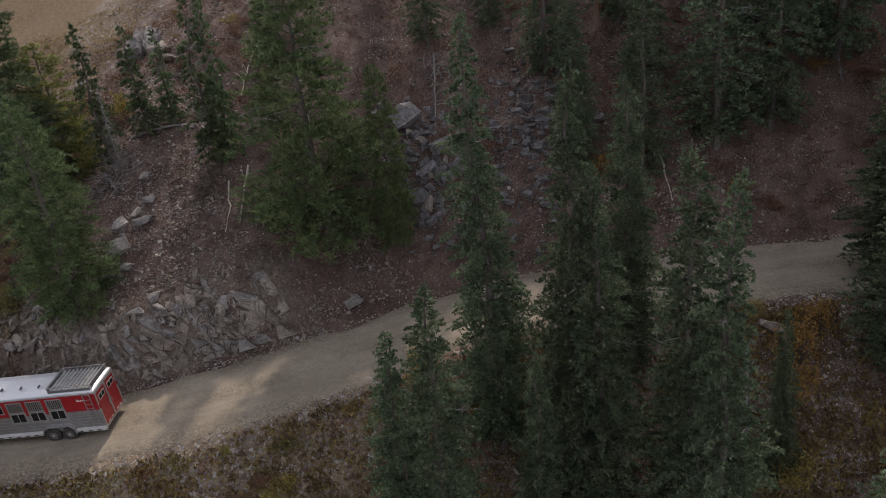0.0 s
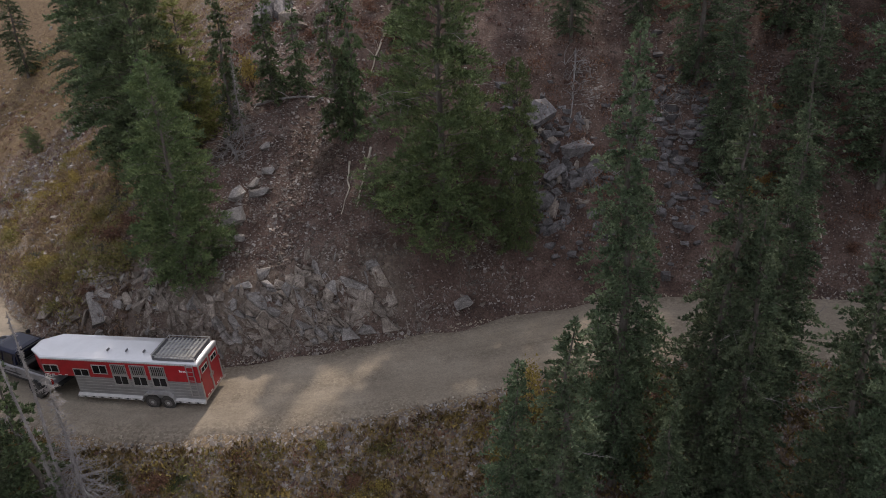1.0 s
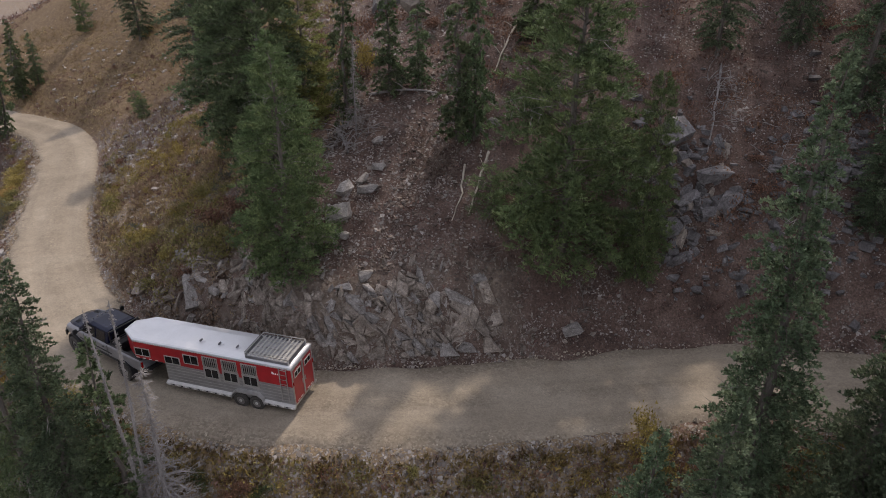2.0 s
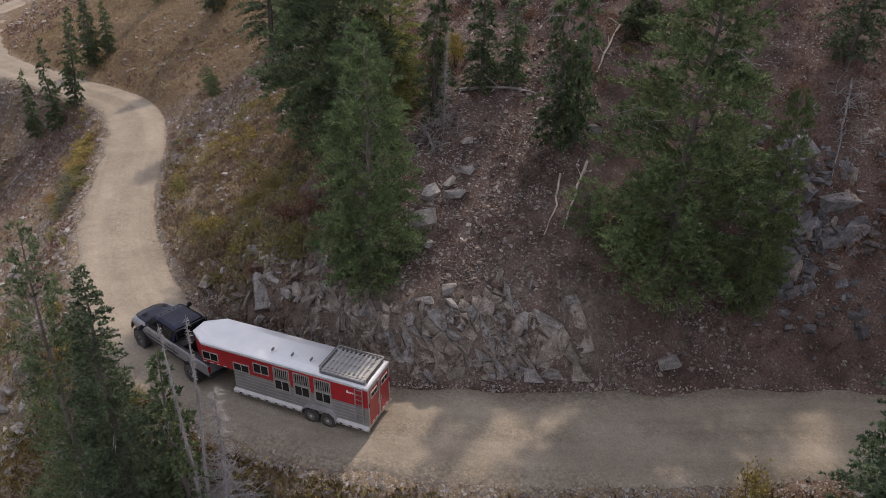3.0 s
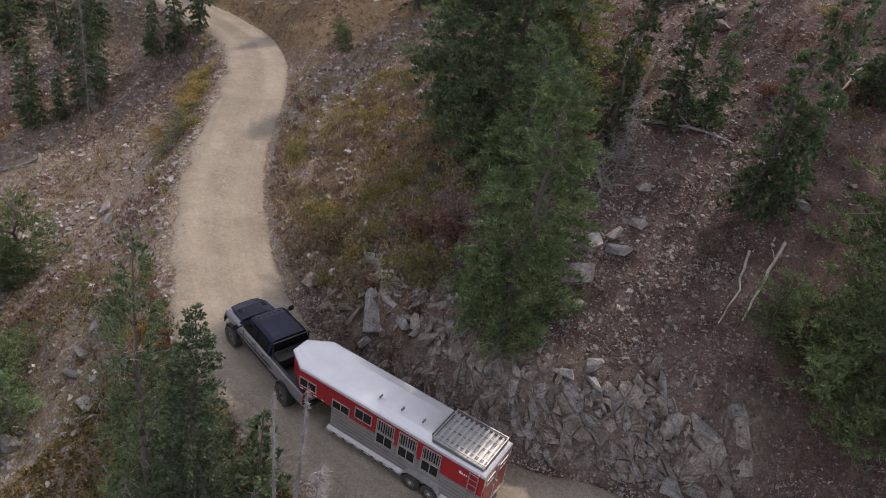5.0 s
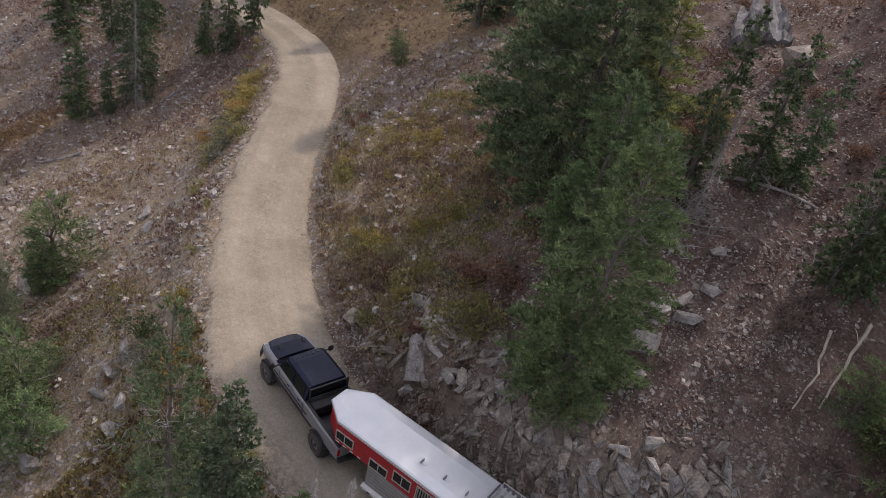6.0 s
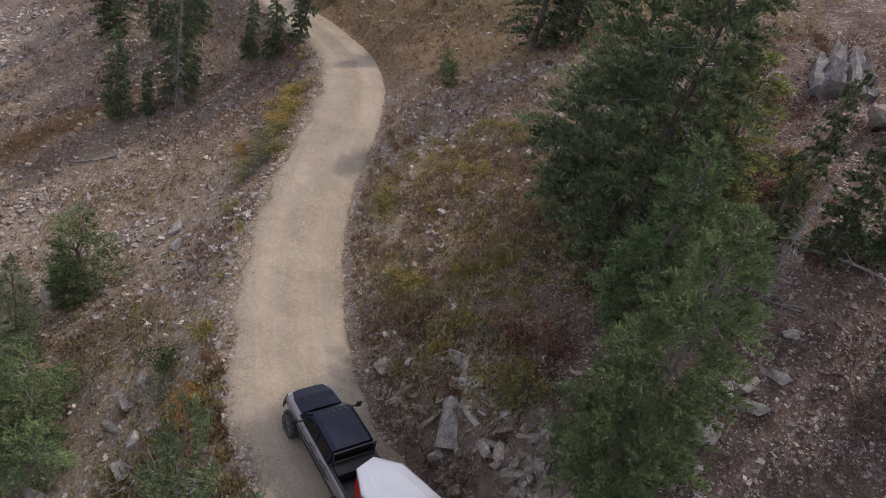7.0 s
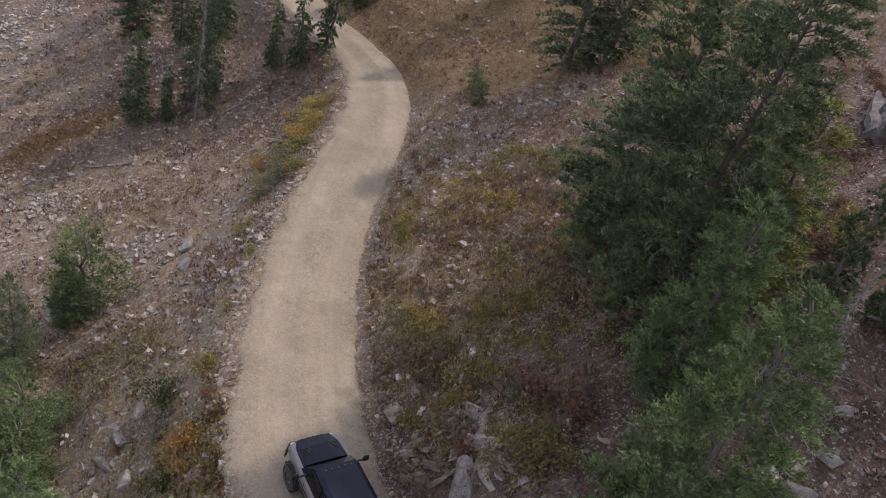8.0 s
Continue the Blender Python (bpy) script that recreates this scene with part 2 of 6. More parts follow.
def ground_material():
    """Brown soil under pebbles of two sizes, mauve and russet litter, and dry grass; bare earth and rock at the cut."""
    m = material("hillside", [(0.056, 0.037, 0.030), (0.104, 0.069, 0.056), (0.172, 0.122, 0.100)], 0.7, 0.95, 0.9, 11, contrast=0.6)
    n, l = m.node_tree.nodes, m.node_tree.links
    b = n["Principled BSDF"]
    last = b.inputs["Base Color"].links[0].from_socket
    co = n.new("ShaderNodeTexCoord").outputs["Object"]
    at = n.new("ShaderNodeAttribute")
    at.attribute_name = "grass"

    def noise_at(scale, detail=6, rough=0.7):
        t = n.new("ShaderNodeTexNoise")
        t.inputs["Scale"].default_value, t.inputs["Detail"].default_value, t.inputs["Roughness"].default_value = scale, detail, rough
        l.new(co, t.inputs["Vector"])
        return t.outputs[0]

    def calc(op, p, q):
        k = n.new("ShaderNodeMath")
        k.operation = op
        for i, v in enumerate((p, q)):
            if isinstance(v, float):
                k.inputs[i].default_value = v
            else:
                l.new(v, k.inputs[i])
        return k.outputs[0]

    def gate(v, lo, hi):
        g = n.new("ShaderNodeMapRange")
        g.inputs[1].default_value, g.inputs[2].default_value = lo, hi
        l.new(v, g.inputs[0])
        return g.outputs[0]

    def ramp(v, stops):
        r = n.new("ShaderNodeValToRGB")
        e = r.color_ramp.elements
        while len(e) < len(stops):
            e.new(0.5)
        for i, (p, c) in enumerate(stops):
            e[i].position, e[i].color = p, (*c, 1)
        l.new(v, r.inputs[0])
        return r.outputs[0]

    def over(factor, under, upper):
        k = n.new("ShaderNodeMix")
        k.data_type = "RGBA"
        l.new(factor, k.inputs["Factor"])
        l.new(under, k.inputs["A"])
        l.new(upper, k.inputs["B"])
        return k.outputs["Result"]

    # low dead scrub, mauve to russet
    tuft = noise_at(1.7, 10, 0.85)
    litter = ramp(noise_at(6.5, 8, 0.8), [(0.36, (0.055, 0.034, 0.030)), (0.52, (0.150, 0.096, 0.072)), (0.68, (0.27, 0.195, 0.135))])
    last = over(gate(calc("ADD", noise_at(0.55, 8, 0.75), at.outputs["Fac"]), 0.80, 0.98), last, litter)
    # straw grass
    straw = ramp(noise_at(5.0, 9, 0.85), [(0.34, (0.100, 0.070, 0.048)), (0.50, (0.225, 0.165, 0.105)), (0.66, (0.41, 0.325, 0.20))])
    last = over(gate(calc("ADD", tuft, at.outputs["Fac"]), 0.98, 1.16), last, straw)
    # ochre meadow
    field = n.new("ShaderNodeAttribute")
    field.attribute_name = "meadow"
    ochre = ramp(noise_at(4.0, 9, 0.8), [(0.34, (0.078, 0.050, 0.034)), (0.50, (0.178, 0.122, 0.072)), (0.66, (0.31, 0.235, 0.130))])
    # pebbles
    third = n.new("ShaderNodeMath")
    third.operation = "MULTIPLY"
    third.inputs[1].default_value = 0.34
    l.new(at.outputs["Fac"], third.inputs[0])
    patch = calc("ADD", noise_at(0.4, 5), third.outputs[0])
    wobble = n.new("ShaderNodeTexNoise")
    wobble.inputs["Scale"].default_value = 7.0
    l.new(co, wobble.inputs["Vector"])
    shift = n.new("ShaderNodeVectorMath")
    shift.operation = "MULTIPLY_ADD"
    shift.inputs[1].default_value = (0.16, 0.16, 0.16)
    l.new(wobble.outputs["Color"], shift.inputs[0])
    l.new(co, shift.inputs[2])
    high = None
    for scale, lo, hi in ((14.0, 1.30, 1.44), (6.0, 1.47, 1.52)):
        cells = n.new("ShaderNodeTexVoronoi")
        cells.inputs["Scale"].default_value = scale
        l.new(shift.outputs[0], cells.inputs["Vector"])
        pick = n.new("ShaderNodeSeparateColor")
        l.new(cells.outputs["Color"], pick.inputs[0])
        on = calc("MULTIPLY", gate(calc("ADD", pick.outputs[0], patch), lo, hi), gate(cells.outputs["Distance"], 0.80, 0.66))
        last = over(on, last, ramp(pick.outputs[1], [(0.0, (0.125, 0.104, 0.090)), (0.55, (0.215, 0.188, 0.168)), (1.0, (0.40, 0.37, 0.345))]))
        high = on if high is None else calc("MAXIMUM", high, on)
    last = over(gate(calc("ADD", tuft, field.outputs["Fac"]), 0.95, 1.2), last, ochre)
    hard = n.new("ShaderNodeAttribute")
    hard.attribute_name = "bare_rock"
    earth = ramp(noise_at(3.5, 9, 0.75), [(0.34, (0.088, 0.066, 0.052)), (0.52, (0.185, 0.148, 0.118)), (0.70, (0.34, 0.29, 0.24))])
    last = over(hard.outputs["Fac"], last, earth)
    l.new(last, b.inputs["Base Color"])
    relief = n.new("ShaderNodeBump")
    relief.inputs["Strength"].default_value, relief.inputs["Distance"].default_value = 0.7, 0.06
    l.new(high, relief.inputs["Height"])
    l.new(b.inputs["Normal"].links[0].from_socket, relief.inputs["Normal"])
    l.new(relief.outputs[0], b.inputs["Normal"])
    return m


gx = spread(-72, 26, 0.4, 420)
gy = spread(14, 64, 0.4, 420)
GX, GY = np.meshgrid(gx, gy)
gz = ground(GX.ravel(), GY.ravel())
verts = np.stack([GX.ravel(), GY.ravel(), gz], 1)
nx, ny = len(gx), len(gy)
idx = np.arange(nx * ny).reshape(ny, nx)
faces = np.stack([idx[:-1, :-1].ravel(), idx[:-1, 1:].ravel(), idx[1:, 1:].ravel(), idx[1:, :-1].ravel()], 1)
hillside = mesh_object("ground", verts, faces, ground_material(), smooth=True)
tagged(hillside, "steep stony mountainside of brown soil and dry grass", "ground", kind="structure")


def grass_share(x, y):
    """How grassy the ground is: dry grass on the far slopes, bare scree near the rock face."""
    near, along, off = beside_road(x, y)
    rx = ROAD[near, 0]
    up = np.interp(rx, [-60, -38, -30, -25, -12, -7, 20], [0.55, 0.62, 0.5, 0.15, 0.1, -0.15, -0.2])
    down = np.interp(rx, [-60, -38, -25, 0, 20], [0.60, 0.78, 0.76, 0.5, 0.4])
    inner = np.clip((x + 31) / 5, 0, 1)
    up = up * (1 - inner) + np.minimum(up, 0.12) * inner
    return np.where(off > 0, up, down) + 0.35 * value_noise(x * 0.12, y * 0.12, 21)


attr = hillside.data.attributes.new("grass", "FLOAT", "POINT")
attr.data.foreach_set("value", grass_share(verts[:, 0], verts[:, 1]).astype(np.float32))

near, along, off = beside_road(verts[:, 0], verts[:, 1])
high_field = np.clip((verts[:, 1] - 0.35 * (verts[:, 0] + 45) - 51) / 5, 0, 1) * np.clip((-32 - verts[:, 0]) / 4, 0, 1) * (off > 0)
fu = (verts[:, 0] - -67.9) * 0.283 + (verts[:, 1] - 36.6) * 0.959
fv_ = (verts[:, 1] - 36.6) * 0.283 - (verts[:, 0] - -67.9) * 0.959
low_field = np.exp(-((fu / 5.0) ** 4 + (fv_ / 2.2) ** 2))
attr = hillside.data.attributes.new("meadow", "FLOAT", "POINT")
attr.data.foreach_set("value", np.clip(0.75 * high_field + 0.8 * low_field + 0.12 * value_noise(verts[:, 0] * 0.3, verts[:, 1] * 0.3, 25), 0, 1).astype(np.float32))
beyond = off - half_width(ROAD[near, 0])
share = np.clip(beyond / 0.5, 0, 1) * np.clip((3.2 - beyond) / 1.2, 0, 1) * np.interp(ROAD[near, 0], [-30, -27, -9, -7], [0, 1, 1, 0])
attr = hillside.data.attributes.new("bare_rock", "FLOAT", "POINT")
attr.data.foreach_set("value", np.clip(share * (0.7 + value_noise(verts[:, 0] * 0.8, verts[:, 1] * 0.8, 23)), 0, 1).astype(np.float32))

ROAD_MAT = material("packed_gravel", [(0.242, 0.205, 0.158), (0.284, 0.242, 0.188), (0.330, 0.285, 0.224)], 0.3, 0.95, 0.25, 22, contrast=0.14)


def wheel_tracks(m):
    """Packed wheel tracks drawn out along the road, pebbles, and looser, greyer gravel at the edges."""
    n, l = m.node_tree.nodes, m.node_tree.links
    b = n["Principled BSDF"]
    last = b.inputs["Base Color"].links[0].from_socket
    co = n.new("ShaderNodeTexCoord").outputs["Object"]
    read = {}
    for name in ("loose", "across", "along"):
        read[name] = n.new("ShaderNodeAttribute")
        read[name].attribute_name = name

    def times(factor, low, high, value, lo, hi):
        """Multiplies the colour by a value between low and high."""
        g = n.new("ShaderNodeMapRange")
        g.inputs[1].default_value, g.inputs[2].default_value, g.inputs[3].default_value, g.inputs[4].default_value = lo, hi, low, high
        l.new(value, g.inputs[0])
        k = n.new("ShaderNodeMix")
        k.data_type, k.blend_type = "RGBA", "MULTIPLY"
        if factor is None:
            k.inputs["Factor"].default_value = 1.0
        else:
            l.new(factor, k.inputs["Factor"])
        l.new(last, k.inputs["A"])
        l.new(g.outputs[0], k.inputs["B"])
        return k.outputs["Result"]

    lane = n.new("ShaderNodeCombineXYZ")
    l.new(read["across"].outputs["Fac"], lane.inputs[0])
    l.new(read["along"].outputs["Fac"], lane.inputs[1])
    squeeze = n.new("ShaderNodeMapping")
    squeeze.inputs["Scale"].default_value = (1.0, 0.045, 1.0)
    l.new(lane.outputs[0], squeeze.inputs[0])
    for scale, low, high in ((1.2, 0.93, 1.06), (4.0, 0.97, 1.03)):
        t = n.new("ShaderNodeTexNoise")
        t.inputs["Scale"].default_value, t.inputs["Detail"].default_value = scale, 4
        l.new(squeeze.outputs[0], t.inputs["Vector"])
        last = times(None, low, high, t.outputs[0], 0.35, 0.65)
    t = n.new("ShaderNodeTexNoise")
    t.inputs["Scale"].default_value, t.inputs["Detail"].default_value, t.inputs["Roughness"].default_value = 1.3, 10, 0.8
    l.new(co, t.inputs["Vector"])
    last = times(None, 0.90, 1.10, t.outputs[0], 0.35, 0.65)
    for scale, low, high, share in ((17.0, 0.89, 1.10, None), (9.0, 0.74, 1.24, read["loose"].outputs["Fac"])):
        cells = n.new("ShaderNodeTexVoronoi")
        cells.inputs["Scale"].default_value = scale
        l.new(co, cells.inputs["Vector"])
        pick = n.new("ShaderNodeSeparateColor")
        l.new(cells.outputs["Color"], pick.inputs[0])
        last = times(share, low, high, pick.outputs[0], 0.0, 1.0)
    mix = n.new("ShaderNodeMix")
    mix.data_type = "RGBA"
    mix.blend_type = "MULTIPLY"
    mix.inputs["B"].default_value = (0.80, 0.79, 0.78, 1)
    l.new(read["loose"].outputs["Fac"], mix.inputs["Factor"])
    l.new(last, mix.inputs["A"])
    l.new(mix.outputs["Result"], b.inputs["Base Color"])


wheel_tracks(ROAD_MAT)
rv, rf, loose, lanes = [], [], [], []
tang = np.gradient(ROAD[:, :2], axis=0)
tang /= np.linalg.norm(tang, axis=1)[:, None]
norm = np.stack([tang[:, 1], -tang[:, 0]], 1)
cross = np.linspace(-1, 1, 21)
STEPS = np.arange(len(ROAD)) * 0.5
EDGE = [value_noise(STEPS * 0.45, 0 * STEPS + k, 41) + 0.6 * value_noise(STEPS * 1.4, 0 * STEPS + k, 42) for k in (3.3, 8.7)]
for i in range(len(ROAD)):
    for u in cross:
        wide = (half_width(ROAD[i, 0]) + 0.22 + 0.7 * EDGE[0 if u < 0 else 1][i]) * u
        p = ROAD[i, :2] + norm[i] * wide
        rut = -0.035 * math.exp(-((abs(wide) - 0.95) / 0.32) ** 2)
        crown = 0.05 * (1 - u * u) if abs(u) < 0.86 else -0.02 - 0.40 * (abs(u) - 0.86) / 0.14
        rv.append((p[0], p[1], ROAD[i, 2] + rut + crown))
        a = abs(wide)
        lanes.append((wide, 0.5 * i))
        loose.append(0.15 + 0.55 * math.exp(-(a / 0.45) ** 2) + 0.9 * max(0, min(1, (a - 1.5) / 0.8)) - 0.15 * math.exp(-((a - 0.95) / 0.35) ** 2))
rv = np.array(rv)
rv[:, 2] += 0.03 * value_noise(rv[:, 0] * 0.9, rv[:, 1] * 0.9, 31)
w = len(cross)
rf = [(i * w + j, i * w + j + 1, (i + 1) * w + j + 1, (i + 1) * w + j) for i in range(len(ROAD) - 1) for j in range(w - 1)]
road = mesh_object("road", rv, [f[::-1] for f in rf], ROAD_MAT, smooth=True)
loose = np.clip(np.array(loose) * (0.8 + 0.9 * value_noise(rv[:, 0] * 0.35, rv[:, 1] * 0.35, 33)) + 0.5 * value_noise(rv[:, 0] * 1.3, rv[:, 1] * 1.3, 34), 0, 1)
lanes = np.array(lanes, np.float32)
for name, column in (("across", 0), ("along", 1)):
    attr = road.data.attributes.new(name, "FLOAT", "POINT")
    attr.data.foreach_set("value", lanes[:, column].copy())
attr = road.data.attributes.new("loose", "FLOAT", "POINT")
attr.data.foreach_set("value", loose.astype(np.float32))
tagged(road, "narrow tan gravel road with faint wheel ruts", "road", kind="structure")


def ground_at(x, y):
    return float(ground(x, y)[0])

# ---- trees ----
class Soup:
    """Collects many small polygons for one mesh."""
    def __init__(self):
        self.v, self.f, self.n, self.tone = [], [], 0, []

    def add(self, verts, faces):
        verts, faces = np.asarray(verts, float), np.asarray(faces, int)
        self.v.append(verts)
        self.f.append(faces + self.n)
        self.n += len(verts)

    def blades(self, base, way, across, length, width, sag=0.0, tone=None):
        """Pointed leaf shapes, three corners each."""
        base, way, across = (np.asarray(a, float) for a in (base, way, across))
        length, width = np.asarray(length, float)[:, None], np.asarray(width, float)[:, None]
        k = len(base)
        tip = base + way * length
        tip[:, 2] -= sag * length[:, 0]
        half = across * width * 0.5
        foot = base + way * length * 0.12
        self.add(np.stack([foot - half, foot + half, tip], 1).reshape(-1, 3), np.arange(3 * k).reshape(k, 3))
        if tone is not None:
            self.tone.append(np.repeat(tone, 3))

    def tube(self, pts, radii, sides=5):
        pts = np.asarray(pts, float)
        rows = []
        for i, p in enumerate(pts):
            t = pts[min(i + 1, len(pts) - 1)] - pts[max(i - 1, 0)]
            t /= np.linalg.norm(t) + 1e-9
            a = np.cross(t, (0.31, 0.95, 0.05) if abs(t[2]) > 0.7 else (0, 0, 1.0))
            a /= np.linalg.norm(a) + 1e-9
            b = np.cross(t, a)
            ang = np.arange(sides) * 2 * math.pi / sides
            rows.append(p + radii[i] * (np.cos(ang)[:, None] * a + np.sin(ang)[:, None] * b))
        v = np.vstack(rows)
        f = [(i * sides + j, i * sides + (j + 1) % sides, (i + 1) * sides + (j + 1) % sides, (i + 1) * sides + j) for i in range(len(pts) - 1) for j in range(sides)]
        self.add(v, f)

    def object(self, name, mat, parent=None, label=""):
        me = bpy.data.meshes.new(name)
        v = np.vstack(self.v)
        faces = []
        for f in self.f:
            faces.extend(f.tolist())
        me.from_pydata(v.tolist(), [], faces)
        me.materials.append(mat)
        if self.tone:
            me.attributes.new("twig", "FLOAT", "POINT").data.foreach_set("value", np.concatenate(self.tone).astype(np.float32))
        ob = new(name, me)
        ob.parent = parent
        if label:
            tagged(ob, label)
        return ob


def unit(a):
    return a / (np.linalg.norm(a, axis=-1, keepdims=True) + 1e-9)


def conifer(seed, tall, radius, mat, whorl=0.3, per=8, bare=0.06, droop=0.25, up=0.1, power=0.8, leaf=0.16, dens=1.0, gaps=0.1, pine=False, dry=0.07, ragged=0.16):
    """A conifer: a tapered trunk, whorls of branches, side twigs on each branch and needles along the twigs."""
    rng = np.random.default_rng(seed)
    root = new("conifer")
    trunk, crown, dead = Soup(), Soup(), Soup()
    r0 = 0.012 * tall + 0.05
    zs = np.linspace(-0.5, tall, 9)
    lean = rng.normal(0, 0.012, 2)
    bend = rng.normal(0, 0.10, (9, 2)) * np.linspace(0, 1, 9)[:, None] ** 0.5
    axis = np.stack([lean[0] * zs + bend[:, 0], lean[1] * zs + bend[:, 1], zs], 1)
    trunk.tube(axis, np.clip(r0 * np.clip(1 - zs / tall, 0, 1.1) ** 0.8, 0.012, None), 7)
    lobes = rng.normal(0, 1, 6)
    z = bare * tall
    while z < tall - 0.12:
        f = (tall - z) / (tall * (1 - bare))
        reach = (radius * f ** power * (1 - 0.35 * max(0, (f - 0.8) / 0.2)) + 0.06) * rng.uniform(1 - ragged, 1 + ragged)
        for b in range(max(4, int(per * (0.55 + 0.5 * f)))):
            if rng.random() < gaps:
                continue
            a = rng.uniform(0, 2 * math.pi)
            bump = 1 + (0.20 if pine else 0.12) * (lobes[0] * math.sin(2 * a + z) + lobes[1] * math.cos(3 * a + lobes[2] + 0.7 * z))
            length = reach * rng.uniform(0.60, 1.15) * min(1.4, max(0.5, bump))
            zz = z + rng.uniform(-0.5, 0.5) * whorl
            k = min(max((zz + 0.5) / (tall + 0.5) * 8, 0), 7.999)
            i = int(k)
            c = axis[i] * (1 - k + i) + axis[i + 1] * (k - i)
            rise = up * (1 - f) * 3 + up
            d = np.array([math.cos(a), math.sin(a), 0])
            side = np.array([-d[1], d[0], 0])

            def along(s):
                """Places on the branch, which rises from the trunk and bends down towards its tip."""
                p = c + d * (length * s)[:, None]
                p[:, 2] += length * (rise * s - (droop + rise * 0.4) * s ** 2)
                return p

            if f > 0.18 and rng.random() < dry:
                dead.tube(along(np.array([0.35, 0.7, 1.02])) + rng.normal(0, 0.04, (3, 3)), [0.016, 0.011, 0.005], 3)
                for _ in range(7):
                    q = c + d * length * rng.uniform(0.45, 1.0) + (0, 0, 0.05)
                    dead.tube([q, q + unit(rng.normal(0, 1, 3) + d * 0.6) * rng.uniform(0.25, 0.6)], [0.010, 0.004], 3)
                if rng.random() < 0.6:
                    continue
            if pine:
                m = max(3, int(length / 0.085 * dens))
                s = rng.uniform(0.22, 1.0, m) ** 0.75
                reach_t = rng.uniform(0.22, 0.50, m) * min(1.0, 0.35 + length / 2.0)
                way_t = unit(d * 0.75 + side * rng.normal(0, 0.75, m)[:, None] + np.array([0, 0, 1.0]) * rng.uniform(-0.05, 0.75, m)[:, None])
                q, first = 11, 0.25
            else:
                m = max(4, int(length / 0.062 * dens))
                s = rng.uniform(0.10, 1.0, m) ** 0.8
                reach_t = np.clip(0.36 * length * (1.08 - s), 0.06, 0.34) * rng.uniform(0.6, 1.1, m)
                sg = np.where(rng.random(m) < 0.5, 1, -1)[:, None]
                way_t = unit(d * 0.8 + side * sg * rng.uniform(0.45, 1.0, m)[:, None] + np.array([0, 0, 1.0]) * rng.normal(0.22, 0.30, m)[:, None])
                q, first = 6, 0.15
            root_t = along(s)
            tone = np.clip(rng.normal(0.5, 0.24, m), 0, 1)
            u = rng.uniform(first, 1.0, (m, q))
            spot = (root_t[:, None] + way_t[:, None] * (reach_t[:, None] * u)[..., None]).reshape(-1, 3)
            n = len(spot)
            way = unit(np.repeat(way_t, q, 0) * (0.75 if pine else 0.85) + rng.normal(0, 0.46 if pine else 0.40, (n, 3)) + (0, 0, 0.22))
            size = leaf * rng.uniform(0.6, 1.2, n)
            crown.blades(spot, way, unit(np.cross(way, rng.normal(0, 0.7, (n, 3)) + (0, 0, 0.8))), size, size * (rng.uniform(0.24, 0.40, n) if pine else rng.uniform(0.45, 0.75, n)), tone=np.repeat(tone, q))
            if length > 0.5 and rng.random() < 0.45:
                trunk.tube(along(np.array([0.0, 0.5, 0.92])), [0.018 + 0.007 * length, 0.015, 0.006], 3)
        z += whorl * rng.uniform(0.75, 1.25)
    n = 40
    top = np.repeat(axis[-1:], n, 0) - np.stack([np.zeros(n), np.zeros(n), rng.uniform(-0.05, 0.6, n)], 1)
    way = unit(rng.normal(0, 0.5, (n, 3)) + (0, 0, 0.9))
    crown.blades(top, way, unit(np.cross(way, rng.normal(0, 1, (n, 3)))), np.full(n, leaf * 0.8), np.full(n, leaf * 0.3), tone=np.full(n, 0.6))
    trunk.object("trunk", BARK, root)
    crown.object("crown", mat, root)
    if dead.n:
        tagged(dead.object("dead_wood", DEAD_WOOD, root), "bare grey twigs among green boughs", kind="stuff")
    root["tall"] = tall
    return root


def snag(seed, tall, spread_r=1.5, dens=1.0):
    """A dead, bare, grey conifer with twiggy branches."""
    rng = np.random.default_rng(seed)
    root = new("dead_tree")
    trunk = Soup()
    zs = np.linspace(-0.5, tall, 8)
    bend = np.cumsum(rng.normal(0, 0.05, (8, 2)), 0)
    axis = np.stack([bend[:, 0], bend[:, 1], zs], 1)
    trunk.tube(axis, np.clip((0.10 if spread_r > 1 else 0.075) * (1 - zs / tall) ** (0.9 if spread_r > 1 else 0.5), 0.010, None), 7)
    trunk.object("trunk", DEAD_WOOD, root)
    for _ in range(int(tall * 28 * dens)):
        twigs = Soup()
        zz = rng.uniform(0.06, 0.985) * tall
        k = min((zz + 0.5) / (tall + 0.5) * 7, 6.999)
        i = int(k)
        c = axis[i] * (1 - k + i) + axis[i + 1] * (k - i)
        a = rng.uniform(0, 6.283)
        ln = spread_r * (0.13 + 0.75 * max(0, 0.68 - zz / tall) / 0.68) * rng.uniform(0.5, 1.3)
        d = np.array([math.cos(a), math.sin(a), 0])
        p1 = c + d * ln * 0.5 + (0, 0, -0.05 * ln)
        p2 = c + d * ln + (0, 0, rng.uniform(-0.45, 0.1) * ln)
        twigs.tube([c, p1, p2], [0.016, 0.011, 0.005], 3)
        for _ in range(6):
            s = rng.uniform(0.25, 1)
            q = c * (1 - s) + p2 * s
            e = q + unit(d * 0.6 + rng.normal(0, 0.6, 3)) * (0.06 + ln * rng.uniform(0.15, 0.4))
            twigs.tube([q, e], [0.009, 0.004], 3)
        twigs.object("branch", DEAD_WOOD, root)
    root["tall"] = tall
    return root


